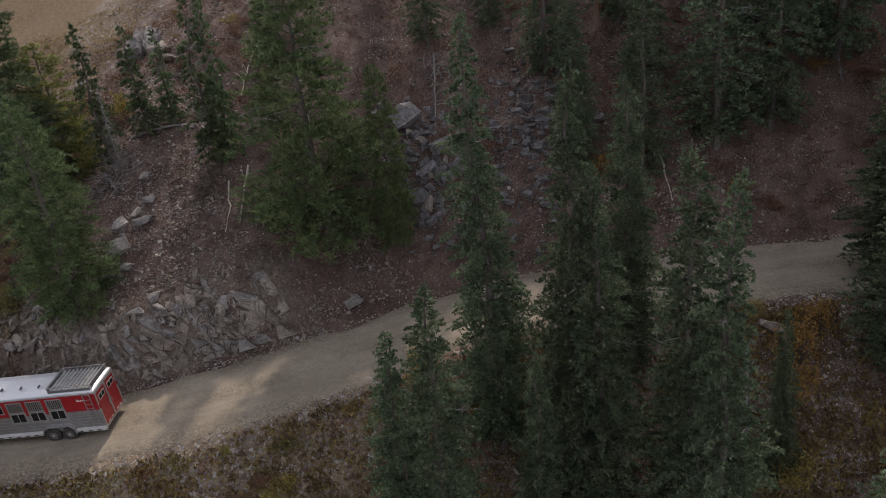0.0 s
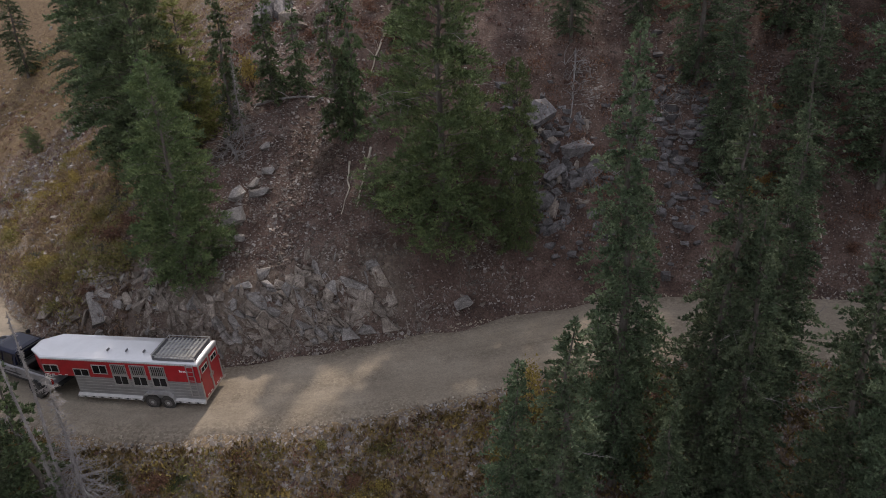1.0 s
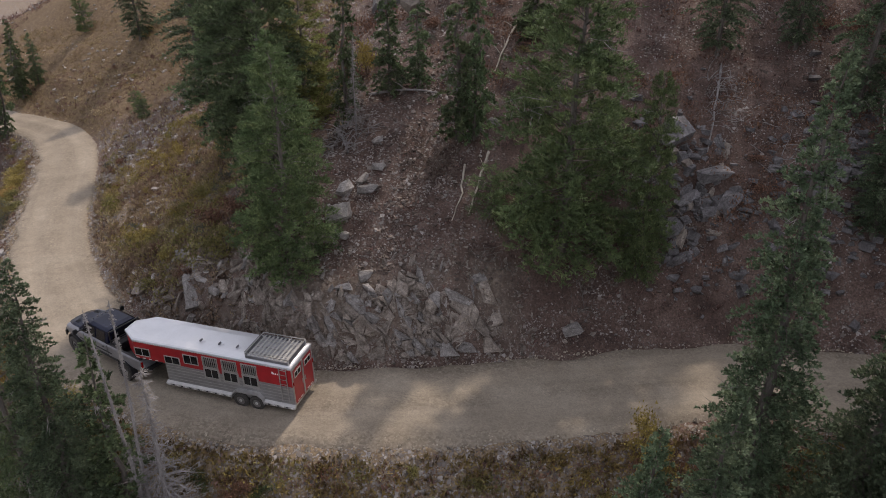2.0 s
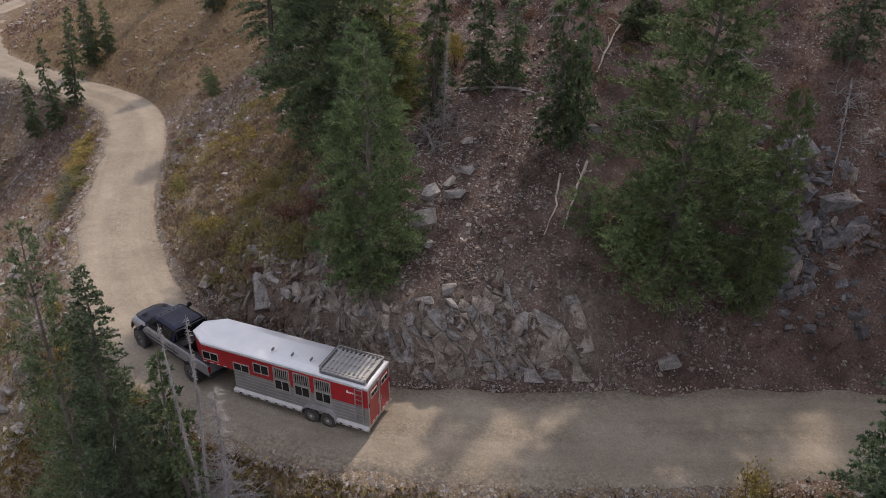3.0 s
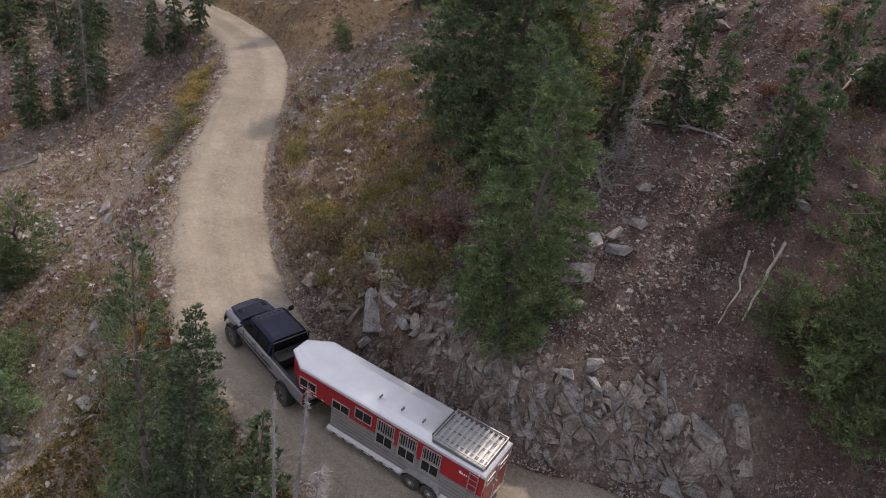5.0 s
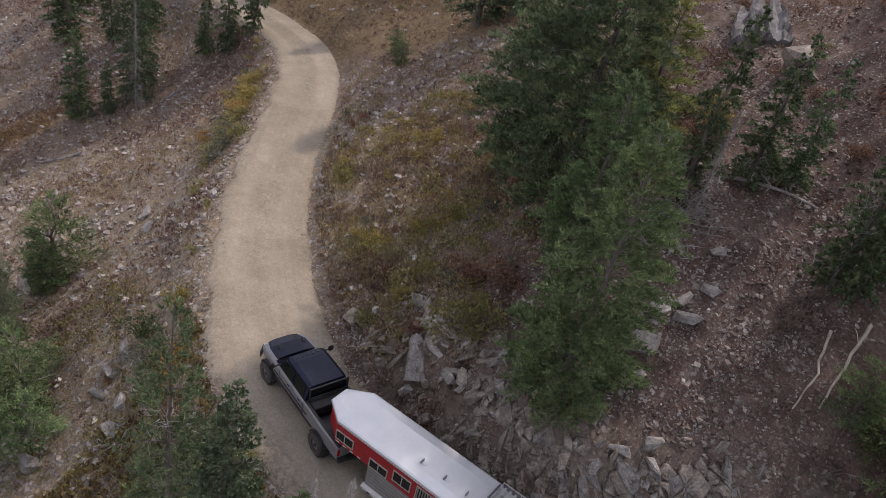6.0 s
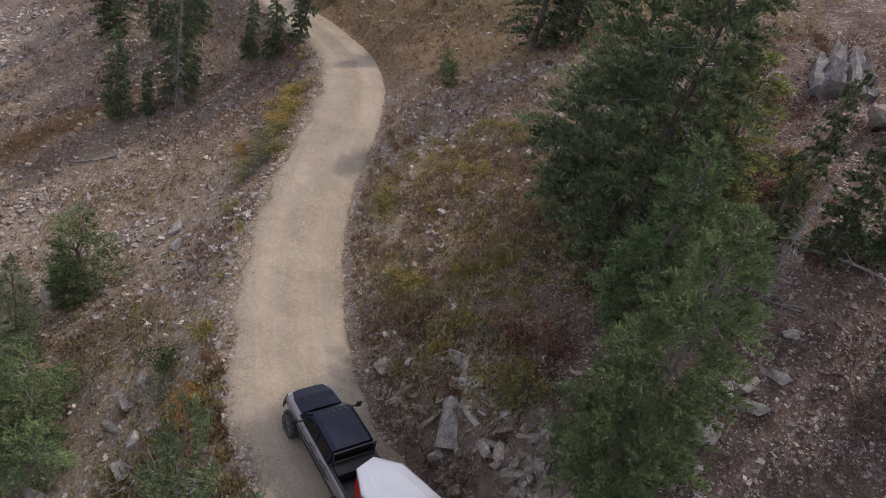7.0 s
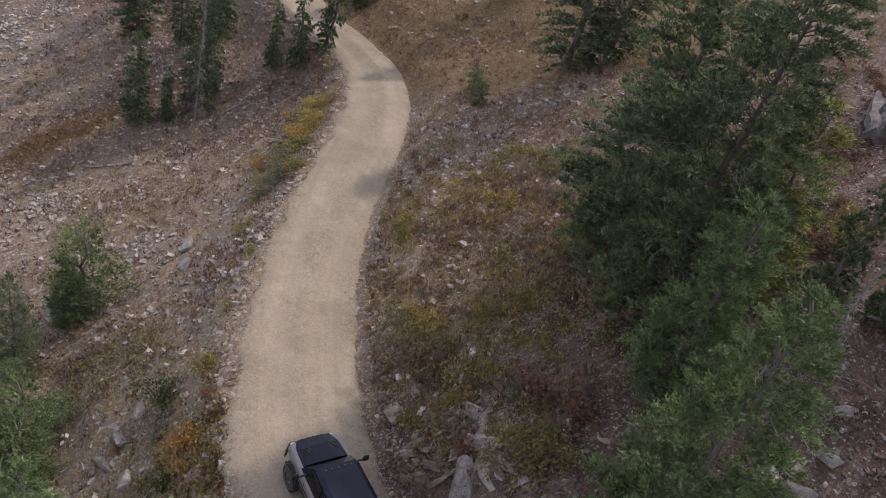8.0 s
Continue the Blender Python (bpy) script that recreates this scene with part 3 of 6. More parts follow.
FIR, PINE, DULL, LIGHT = NEEDLES
KINDS = {}
for k in range(4):
    KINDS["fir%d" % k] = conifer(100 + k, 17.0, 2.1 + 0.12 * k, FIR, 0.20, 13, 0.04, 0.24, 0.14, 0.62, 0.120, 1.05, 0.05, dry=0.015, ragged=0.12)
for k in range(3):
    KINDS["pine%d" % k] = conifer(200 + k, 13.0, 3.3, DULL if k == 1 else PINE, 0.29, 14, 0.03, 0.22, 0.24, 0.52, 0.165, 1.05, 0.05, pine=True, dry=0.07)
KINDS["light0"] = conifer(207, 11.0, 2.8, LIGHT, 0.30, 12, 0.03, 0.20, 0.28, 0.55, 0.17, 1.0, 0.10, pine=True, dry=0.05)
for k in range(3):
    KINDS["slim%d" % k] = conifer(300 + k, 8.0, 1.4, DULL, 0.24, 9, 0.03, 0.32, 0.10, 0.66, 0.17, 0.9, 0.16, dry=0.10, ragged=0.28)
for k in range(3):
    KINDS["wood%d" % k] = conifer(350 + k, 14.0, 2.7, FIR, 0.32, 10, 0.05, 0.28, 0.13, 0.60, 0.17, 0.65, 0.06, dry=0.03)
for k in range(2):
    KINDS["near%d" % k] = conifer(250 + k, 13.0, 2.4, DULL, 0.30, 12, 0.05, 0.20, 0.26, 0.62, 0.14, 1.0, 0.12, pine=True, dry=0.24, ragged=0.25)
for k in range(2):
    KINDS["small%d" % k] = conifer(400 + k, 3.0, 0.9, PINE, 0.14, 9, 0.03, 0.16, 0.35, 0.45, 0.09, 1.6, 0.1, pine=True, dry=0.04)
for k in range(2):
    KINDS["snag%d" % k] = snag(500 + k, 10.0)
KINDS["pole0"] = snag(520, 10.0, 0.34, 0.8)
FIRST = dict.fromkeys(KINDS, True)
TREE_WORDS = {"fir": "tall narrow dark green fir on the slope", "pine": "broad bushy green conifer with spreading boughs", "slim": "slender sparse dark green conifer",
              "near": "bushy grey-green conifer with dead twigs showing", "wood": "tall dark conifer in the dense wood", "small": "small bushy young conifer on the open slope", "snag": "dead grey tree with bare twiggy branches", "pole": "bare thin grey dead pole with short twigs", "light": "bushy yellow-green conifer among darker ones"}


def tree(kind, x, y, tall, turn=0.0, wide=1.0, sink=0.0, label="", lean=(0, 0)):
    ob = KINDS[kind]
    s = tall / ob["tall"]
    m = Matrix.Translation((x, y, ground_at(x, y) - sink)) @ Euler((radians(lean[0]), radians(lean[1]), radians(turn))).to_matrix().to_4x4() @ Matrix.Diagonal((s * wide, s * wide, s, 1))
    if FIRST[kind]:
        FIRST[kind] = False
        ob.matrix_basis = m
    else:
        first, ob.matrix_basis = ob.matrix_basis.copy(), Matrix.Identity(4)
        made = copy_thing(ob, m)
        ob.matrix_basis, ob = first, made
    family = kind.rstrip("0123456789")
    tagged(ob, label or TREE_WORDS[family], "dead tree" if family in ("snag", "pole") else "tree", "trees on the mountainside")
    return ob


def tree_to(kind, x, y, top, *rest, **more):
    """A tree whose tip stands at that height."""
    return tree(kind, x, y, top - ground_at(x, y), *rest, **more)


# below the road, close under the camera
tree_to("fir0", 0.8, 25.8, 16.4, 10, 0.85)
tree_to("fir1", 3.8, 24.6, 14.5, 80, 0.85)
tree_to("fir2", 7.0, 28.4, 13.0, 150, 0.95)
tree_to("fir3", 5.0, 23.4, 11.1, 200, 0.9)
tree_to("fir1", 8.4, 22.1, 12.2, 300, 0.95)
tree_to("fir0", 8.9, 20.2, 12.0, 35, 0.8)
tree_to("fir2", -1.5, 18.7, 9.7, 270, 1.0)
tree_to("fir3", -2.9, 19.6, 7.4, 20, 0.95)
tree("fir1", 2.2, 21.5, 11.5, 55, 0.9)
tree("fir0", 12.5, 24.3, 9.0, 310, 0.8)
tree("fir2", 20.5, 32.2, 14.0, 65, 1.35, sink=0.2)
tree("fir3", 19.0, 27.5, 13.5, 165, 1.4)
tree("fir0", 16.5, 20.5, 14.5, 250, 1.2)
# the rocky slope above the road
tree("pine0", -19.9, 30.6, 10.9, 40, 0.9, sink=0.7)
tree("pine1", -25.0, 38.2, 14.3, 130, 0.90, sink=0.6)
tree("pine1", -28.5, 41.5, 13.5, 250, 0.95)
tree("pine2", -22.6, 34.9, 7.6, 90, 0.95, sink=0.3)
tree("light0", -23.6, 40.3, 8.4, 20, 1.1)
tree("slim2", -20.6, 39.3, 8.2, 250, 0.8)
tree("pine2", -7.9, 35.4, 15.4, 300, 0.98, sink=0.4)
tree("pine0", -4.3, 35.9, 10.1, 70, 0.55)
tree("slim1", -14.2, 38.9, 9.0, 10, 0.85)
tree("slim2", -13.3, 38.9, 9.2, 100, 0.65)
tree("slim0", -18.8, 41.1, 6.4, 200, 1.0)
tree("slim1", -17.3, 41.8, 5.6, 330, 1.0)
tree("snag1", -19.6, 38.2, 4.8, 140, 1.2)
tree("slim0", -11.8, 45.2, 6.0, 15, 1.2)
tree("small0", -11.5, 35.5, 2.6, 15, 1.1)
tree("fir2", 6.1, 39.8, 10.3, 60, 1.1)
tree("wood0", 13.9, 40.2, 14.0, 15, 1.15)
tree("wood1", 21.3, 43.2, 14.0, 95, 1.15)
tree("wood2", 17.5, 44.5, 14.0, 210, 1.1)
tree("wood1", -2.1, 45.5, 9.0, 45, 0.9)
tree("wood0", 1.8, 47.0, 9.0, 145, 0.8)
tree("wood0", 9.5, 47.0, 12.0, 0, 1.1)
tree("wood2", -5.5, 50.0, 10.0, 60, 0.8)
tree("wood1", 27.0, 39.5, 13.0, 120, 1.1)
tree("wood2", 25.5, 48.0, 14.0, 20, 1.1)
tree("wood0", -53.5, 64.5, 10.0, 20, 1.0)
# the dark wood above the right-hand stretch of road
tree("wood2", 6.5, 52.5, 13.0, 30, 1.0)
tree("wood0", 12.0, 52.0, 14.0, 80, 1.0)
tree("wood1", 15.5, 49.5, 14.5, 130, 1.0)
tree("wood0", 20.0, 50.0, 15.0, 200, 1.0)
tree("wood2", 24.5, 54.0, 14.0, 260, 1.0)
tree("wood0", 30.0, 45.0, 14.5, 310, 1.0)
tree("wood1", 31.0, 52.0, 15.0, 20, 1.0)
tree("wood0", 1.5, 56.0, 13.0, 75, 1.0)
tree("wood0", 17.0, 57.0, 14.0, 160, 1.0)
tree("wood2", 35.0, 41.0, 14.0, 220, 1.0)
tree("wood0", 10.5, 43.2, 9.0, 170, 1.0)
tree("wood1", 9.6, 39.2, 11.0, 40, 1.0)
tree("wood2", 24.0, 38.6, 13.0, 130, 1.0)
tree("wood1", 17.0, 40.6, 12.0, 280, 1.0)
tree("wood0", 4.8, 44.0, 11.0, 220, 1.0)
# the far slopes
tree("slim0", -65.1, 40.6, 7.2, 0, 1.1)
tree("wood1", -62.9, 44.0, 12.0, 120, 0.75)
tree("wood2", -63.9, 45.4, 11.0, 45, 0.7)
tree("slim0", -62.2, 49.9, 6.0, 40, 0.8)
tree("slim1", -60.3, 50.6, 8.0, 40, 0.8)
tree("slim2", -59.1, 51.9, 8.4, 40, 0.8, lean=(0, 6))
tree("slim1", -63.6, 58.9, 6.6, 10, 0.95)
tree("slim0", -63.2, 60.8, 5.0, 70, 0.95)
tree("slim2", -64.6, 60.0, 7.0, 170, 0.9)
tree("slim0", -69.4, 50.0, 9.0, 50, 1.0)
tree("wood0", -71.0, 47.5, 10.0, 50, 0.7)
tree("slim0", -63.8, 42.2, 4.4, 210, 1.0)
tree("wood2", -42.3, 57.4, 13.5, 10, 1.1)
tree("wood0", -40.2, 58.2, 12.5, 190, 1.05)
tree("small0", -46.3, 27.6, 5.0, 0, 1.05)
tree("small1", -46.1, 26.9, 3.0, 60, 1.3)
tree("small1", -44.9, 52.7, 1.9, 30, 1.1)
tree("small0", -46.6, 54.1, 1.8, 80, 1.1)
tree("small1", -63.1, 68.2, 3.7, 10, 0.9)
tree("slim2", -75.0, 46.0, 8.0, 10, 1.4)
tree("slim1", -80.0, 50.0, 9.0, 100, 1.4)
tree("slim0", -84.0, 62.0, 7.0, 30, 1.4)
tree("snag1", -72.3, 41.7, 4.0, 0, 0.9)
tree("snag1", -62.2, 43.6, 9.4, 90, 0.8)
# the near slope below the bend
tree_to("near0", -24.9, 18.5, 10.3, 75, 0.7)
tree_to("fir3", -22.9, 18.4, 9.3, 160, 0.95)
tree("near1", -26.4, 19.4, 6.5, 15, 1.0)
tree("slim2", -21.6, 19.6, 9.0, 15, 0.9)
tree_to("pole0", -20.75, 19.6, 7.4, 0, 1.0, lean=(0, -2))
tree_to("pole0", -20.55, 19.6, 7.7, 160, 1.0)
tree_to("snag0", -20.1, 19.9, 4.9, 120, 1.8)
tree("near1", -42.5, 21.6, 6.4, 200, 1.1)
tree("small0", -40.3, 22.2, 4.0, 30, 1.1)
tree("small1", -38.4, 21.3, 4.0, 90, 1.1)
tree("small0", -36.6, 20.6, 3.2, 210, 1.2)
tree("near0", -39.3, 19.3, 7.5, 100, 1.1)
tree("near1", -44.5, 23.6, 6.0, 320, 1.1)

# ---- pickup and horse trailer, standing on the road ----
def part(name, bm, mat, parent, label=""):
    bmesh.ops.recalc_face_normals(bm, faces=bm.faces)
    me = bpy.data.meshes.new(name)
    bm.to_mesh(me)
    bm.free()
    me.materials.append(mat)
    ob = new(name, me)
    ob.parent = parent
    if label:
        tagged(ob, label)
    return ob


def boxes(*items, bevel=0.0):
    """One bmesh of boxes, each (x0, x1, y0, y1, z0, z1)."""
    bm = bmesh.new()
    for x0, x1, y0, y1, z0, z1 in items:
        bmesh.ops.create_cube(bm, size=1, matrix=Matrix.Translation(((x0 + x1) / 2, (y0 + y1) / 2, (z0 + z1) / 2)) @ Matrix.Diagonal((abs(x1 - x0), abs(y1 - y0), abs(z1 - z0), 1)))
    if bevel:
        bmesh.ops.bevel(bm, geom=bm.edges[:], offset=bevel, segments=2, affect="EDGES")
    return bm


def loft(sections, caps=True):
    """A skin over closed sections, each a list of (x, y, z)."""
    bm = bmesh.new()
    rings = [[bm.verts.new(p) for p in s] for s in sections]
    n = len(rings[0])
    for a, b in zip(rings, rings[1:]):
        for j in range(n):
            bm.faces.new((a[j], a[(j + 1) % n], b[(j + 1) % n], b[j]))
    if caps:
        bm.faces.new(rings[0])
        bm.faces.new(rings[-1][::-1])
    return bm


def disc(radius, wide, segments=24, inner=0.0, rounding=0.0):
    """A wheel-like body round the y axis."""
    r = [(inner, -wide / 2), (radius - rounding, -wide / 2), (radius, -wide / 2 + rounding), (radius, wide / 2 - rounding), (radius - rounding, wide / 2), (inner, wide / 2)]
    if inner:
        r.append(r[0])
    bm = bmesh.new()
    rings = []
    for k in range(segments):
        a = 2 * math.pi * k / segments
        rings.append([bm.verts.new((q * math.cos(a), y, q * math.sin(a))) for q, y in (r[:-1] if inner else r)])
    m = len(rings[0])
    for k in range(segments):
        a, b = rings[k], rings[(k + 1) % segments]
        for j in range(m if inner else m - 1):
            bm.faces.new((a[j], a[(j + 1) % m], b[(j + 1) % m], b[j]))
    bmesh.ops.remove_doubles(bm, verts=bm.verts, dist=0.0005)
    return bm


def moved(bm, m):
    bmesh.ops.transform(bm, matrix=m, verts=bm.verts)
    return bm


SILVER = plain("brushed_aluminium", (0.46, 0.45, 0.44), 0.42, 0.7, 0.2, 3)
ROOF = plain("white_roof_skin", (0.66, 0.67, 0.69), 0.26, 0.35, 0.06, 1.2)
RED = plain("red_paint", (0.36, 0.014, 0.020), 0.35, 0, 0.15, 3, 0.3)
TRIM = plain("pale_metal_trim", (0.50, 0.49, 0.47), 0.4, 0.5, 0.12, 6)
GLASS = plain("dark_glass", (0.010, 0.011, 0.013), 0.08, 0, 0.1)
BLACK = plain("black_plastic", (0.016, 0.016, 0.018), 0.55, 0, 0.3)
NAVY = plain("blue_black_paint", (0.010, 0.013, 0.030), 0.24, 0, 0.2, 4, 0.0)
PAINT = plain("dusty_silver_paint", (0.215, 0.212, 0.222), 0.38, 0.3, 0.15, 3, 0.3)
RUBBER = plain("dusty_rubber", (0.055, 0.050, 0.045), 0.9, 0, 0.35, 12)
RIM = plain("dull_wheel_metal", (0.20, 0.19, 0.18), 0.5, 0.6, 0.3, 10)
NAVY.node_tree.nodes["Principled BSDF"].inputs["Specular IOR Level"].default_value = 0.22
GREY = plain("grey_rack_metal", (0.20, 0.20, 0.21), 0.5, 0.5, 0.15)
WHITE = plain("white_marking", (0.75, 0.74, 0.72), 0.6)
LAMP_RED = plain("red_lens", (0.30, 0.01, 0.01), 0.25)
LAMP_CLEAR = plain("clear_lens", (0.55, 0.55, 0.55), 0.15)
RIDGED = plain("ribbed_silver_siding", (0.34, 0.335, 0.33), 0.45, 0.55, 0.15, 2)

trailer = tagged(new("horse_trailer"), "long red and silver gooseneck horse trailer behind the pickup", "trailer")
trailer.matrix_basis = pose(-17.08, 26.07, -0.66, 0, 1.8, 180)
HW = 0.92


def outline(x0, x1, x2, h, n):
    """The plan of the upper body: square at the back, drawn in at the nose."""
    return [(x0, -h), (x1, -h), (x2, -n), (x2, n), (x1, h), (x0, h)]


def prism(plan, z0, z1, top=None):
    return loft([[(x, y, z0) for x, y in plan], [(x, y, z1) for x, y in (top or plan)]])


part("lower_body", boxes((0, 6.25, -HW, HW, 0.50, 1.50)), RIDGED, trailer, "ribbed silver lower side")
for z in (0.74, 0.90, 1.06, 1.22, 1.38):
    for y in (-HW, HW):
        part("siding_rib", boxes((0.04, 6.22, y - 0.008, y + 0.008, z - 0.012, z + 0.012)), SILVER, trailer)
part("upper_body", prism(outline(0.0, 7.75, 8.52, HW, 0.36), 1.503, 2.38), RED, trailer, "red painted upper side")
plan = outline(-0.03, 7.76, 8.58, HW + 0.03, 0.38)
lip = outline(-0.02, 7.75, 8.56, HW + 0.015, 0.37)
bow = outline(0.03, 7.71, 8.48, HW - 0.05, 0.33)
ridge = outline(0.10, 7.64, 8.36, 0.55, 0.22)
part("roof", loft([[(x, y, 2.383) for x, y in plan], [(x, y, 2.45) for x, y in plan], [(x, y, 2.495) for x, y in lip], [(x, y, 2.53) for x, y in bow], [(x, y, 2.565) for x, y in ridge]]), ROOF, trailer, "pale metal roof reflecting the sky")
for k in range(62):
    x = 0.1 + k * 0.123
    part("roof_rivet", boxes((x - 0.02, x + 0.02, HW + 0.028, HW + 0.045, 2.40, 2.44)), TRIM, trailer)
for y in (-1, 1):
    part("running_board", loft([[(x, y * (HW - 0.02), 0.42), (x, y * (HW + 0.13), 0.42), (x, y * (HW + 0.13), 0.52), (x, y * (HW - 0.02), 0.60)] for x in (2.98, 6.32)]), TRIM, trailer)
    part("running_board", loft([[(x, y * (HW - 0.02), 0.42), (x, y * (HW + 0.13), 0.42), (x, y * (HW + 0.13), 0.52), (x, y * (HW - 0.02), 0.60)] for x in (-0.04, 1.42)]), TRIM, trailer)
    for k in range(15):
        x = 3.1 + k * 0.215
        part("reflector", boxes((x, x + 0.11, y * (HW + 0.128), y * (HW + 0.136), 0.44, 0.50)), BLACK if k % 2 else WHITE, trailer)
    for k in range(6):
        x = 0.05 + k * 0.215
        part("reflector", boxes((x, x + 0.11, y * (HW + 0.128), y * (HW + 0.136), 0.44, 0.50)), BLACK if k % 2 else WHITE, trailer)
    fender = [(1.40, 0.46), (1.46, 0.74), (1.66, 0.90), (2.70, 0.90), (2.92, 0.74), (3.00, 0.46)]
    part("fender", loft([[(x, y * (HW - 0.01), z), (x, y * (HW + 0.20), z - 0.02), (x, y * (HW + 0.20), z - 0.07), (x, y * (HW - 0.01), z - 0.05)] for x, z in fender]), SILVER, trailer)
    for x in (1.80, 2.58):
        wheel = part("tyre", moved(disc(0.36, 0.21, 28, 0.20, 0.05), Matrix.Translation((x, y * (HW + 0.04), 0.36))), RUBBER, trailer)
        part("rim", moved(disc(0.205, 0.15, 20, 0.0, 0.02), Matrix.Translation((x, y * (HW + 0.055), 0.36))), RIM, wheel)
        part("hub", moved(disc(0.07, 0.20, 12, 0.0, 0.02), Matrix.Translation((x, y * (HW + 0.06), 0.36))), TRIM, wheel)


def trailer_window(x0, x1, z0, z1, y, bars=0, panes=2):
    s = 1 if y > 0 else -1
    t = 0.035
    w = part("window", boxes((x0, x1, y, y + s * 0.012, z0, z1)), GLASS, trailer, "dark glass")
    part("window_frame", boxes((x0 - t, x1 + t, y, y + s * 0.03, z1, z1 + t), (x0 - t, x1 + t, y, y + s * 0.03, z0 - t, z0), (x0 - t, x0, y, y + s * 0.03, z0, z1), (x1, x1 + t, y, y + s * 0.03, z0, z1)), TRIM, w)
    for k in range(1, panes):
        x = x0 + (x1 - x0) * k / panes
        part("mullion", boxes((x - 0.015, x + 0.015, y + s * 0.012, y + s * 0.026, z0, z1)), TRIM, w)
    for k in range(bars):
        x = x0 + (x1 - x0) * (k + 0.5) / bars
        part("bar", boxes((x - 0.018, x + 0.018, y + s * 0.012, y + s * 0.045, z0, z1)), SILVER, w)


for side in (HW, -HW):
    trailer_window(7.0, 7.82 if side < 0 else 7.72, 1.70, 2.05, side)
    trailer_window(5.48, 6.20, 1.56, 1.90, side)
    trailer_window(4.52, 5.20, 1.74, 2.16, side)
    for x in (3.56, 2.62, 1.66):
        trailer_window(x, x + 0.68, 1.76, 2.24, side, 7, 1)
        trailer_window(x + 0.02, x + 0.66, 1.20, 1.64, side)
        s = 1 if side > 0 else -1
        part("drop_door", boxes((x - 0.06, x + 0.74, side, side + s * 0.02, 1.10, 1.16), (x - 0.06, x + 0.74, side, side + s * 0.02, 1.67, 1.71), (x - 0.06, x - 0.02, side, side + s * 0.02, 1.16, 1.67), (x + 0.70, x + 0.74, side, side + s * 0.02, 1.16, 1.67)), SILVER, trailer)
for k in range(4):
    part("reflector", boxes((6.6 + k * 0.33, 6.75 + k * 0.33, HW, HW + 0.008, 1.52, 1.56)), WHITE, trailer)
for k, w in enumerate((0.07, 0.05, 0.05, 0.05, 0.05)):
    part("lettering", boxes((0.92 - k * 0.085 - w, 0.92 - k * 0.085, HW, HW + 0.006, 2.02, 2.10 if k else 2.14)), WHITE, trailer, "white lettering drawn as plain bars")
ladder = part("ladder", boxes((0.18, 0.215, HW + 0.05, HW + 0.085, 0.75, 2.5), (0.505, 0.54, HW + 0.05, HW + 0.085, 0.75, 2.5)), SILVER, trailer)
for k in range(7):
    part("rung", boxes((0.215, 0.505, HW + 0.055, HW + 0.08, 0.9 + 0.24 * k, 0.925 + 0.24 * k)), SILVER, ladder)
for x in (2.75, 3.62, 4.55):
    vent = part("roof_vent", boxes((x - 0.10, x + 0.10, 0.22, 0.36, 2.53, 2.58), bevel=0.01), ROOF, trailer)
    part("lid", boxes((x + 0.06, x + 0.10, 0.20, 0.38, 2.58, 2.66)), GREY, vent)
rack = part("roof_rack", boxes((0.12, 2.16, 0.78, 0.81, 2.76, 2.79), (0.12, 2.16, -0.81, -0.78, 2.76, 2.79), (0.12, 0.15, -0.78, 0.78, 2.76, 2.79), (2.13, 2.16, -0.78, 0.78, 2.76, 2.79)), SILVER, trailer, "silver tubular roof rack")
for k in range(10):
    part("slat", boxes((0.24 + k * 0.193, 0.325 + k * 0.193, -0.77, 0.77, 2.645, 2.67), bevel=0.006), TRIM, rack)
for y in (-0.46, 0.0, 0.46):
    part("rail", boxes((0.14, 2.14, y - 0.02, y + 0.02, 2.605, 2.643)), SILVER, rack)
for x, lean in ((0.10, 0.04), (2.16, 0.06)):
    part("end_plate", loft([[(x, y, 2.54), (x + 0.03, y, 2.54), (x + 0.03 + lean, y, 2.74), (x + lean, y, 2.74)] for y in (-0.70, 0.70)]), GREY, rack)
for y in (0.80, -0.83):
    part("side_plate", boxes((0.16, 2.12, y, y + 0.03, 2.53, 2.66)), GREY, rack)
for x in (0.135, 0.80, 1.47, 2.145):
    for y in (-0.795, 0.795):
        part("post", boxes((x - 0.014, x + 0.014, y - 0.014, y + 0.014, 2.47, 2.76)), SILVER, rack)
part("rear_frame", boxes((-0.03, 0.0, -HW, HW, 0.48, 0.56), (-0.03, 0.0, -HW, HW, 2.30, 2.38), (-0.03, 0.0, -HW, -HW + 0.08, 0.56, 2.30), (-0.03, 0.0, HW - 0.08, HW, 0.56, 2.30), (-0.04, 0.0, -0.05, 0.05, 0.56, 2.30)), SILVER, trailer)
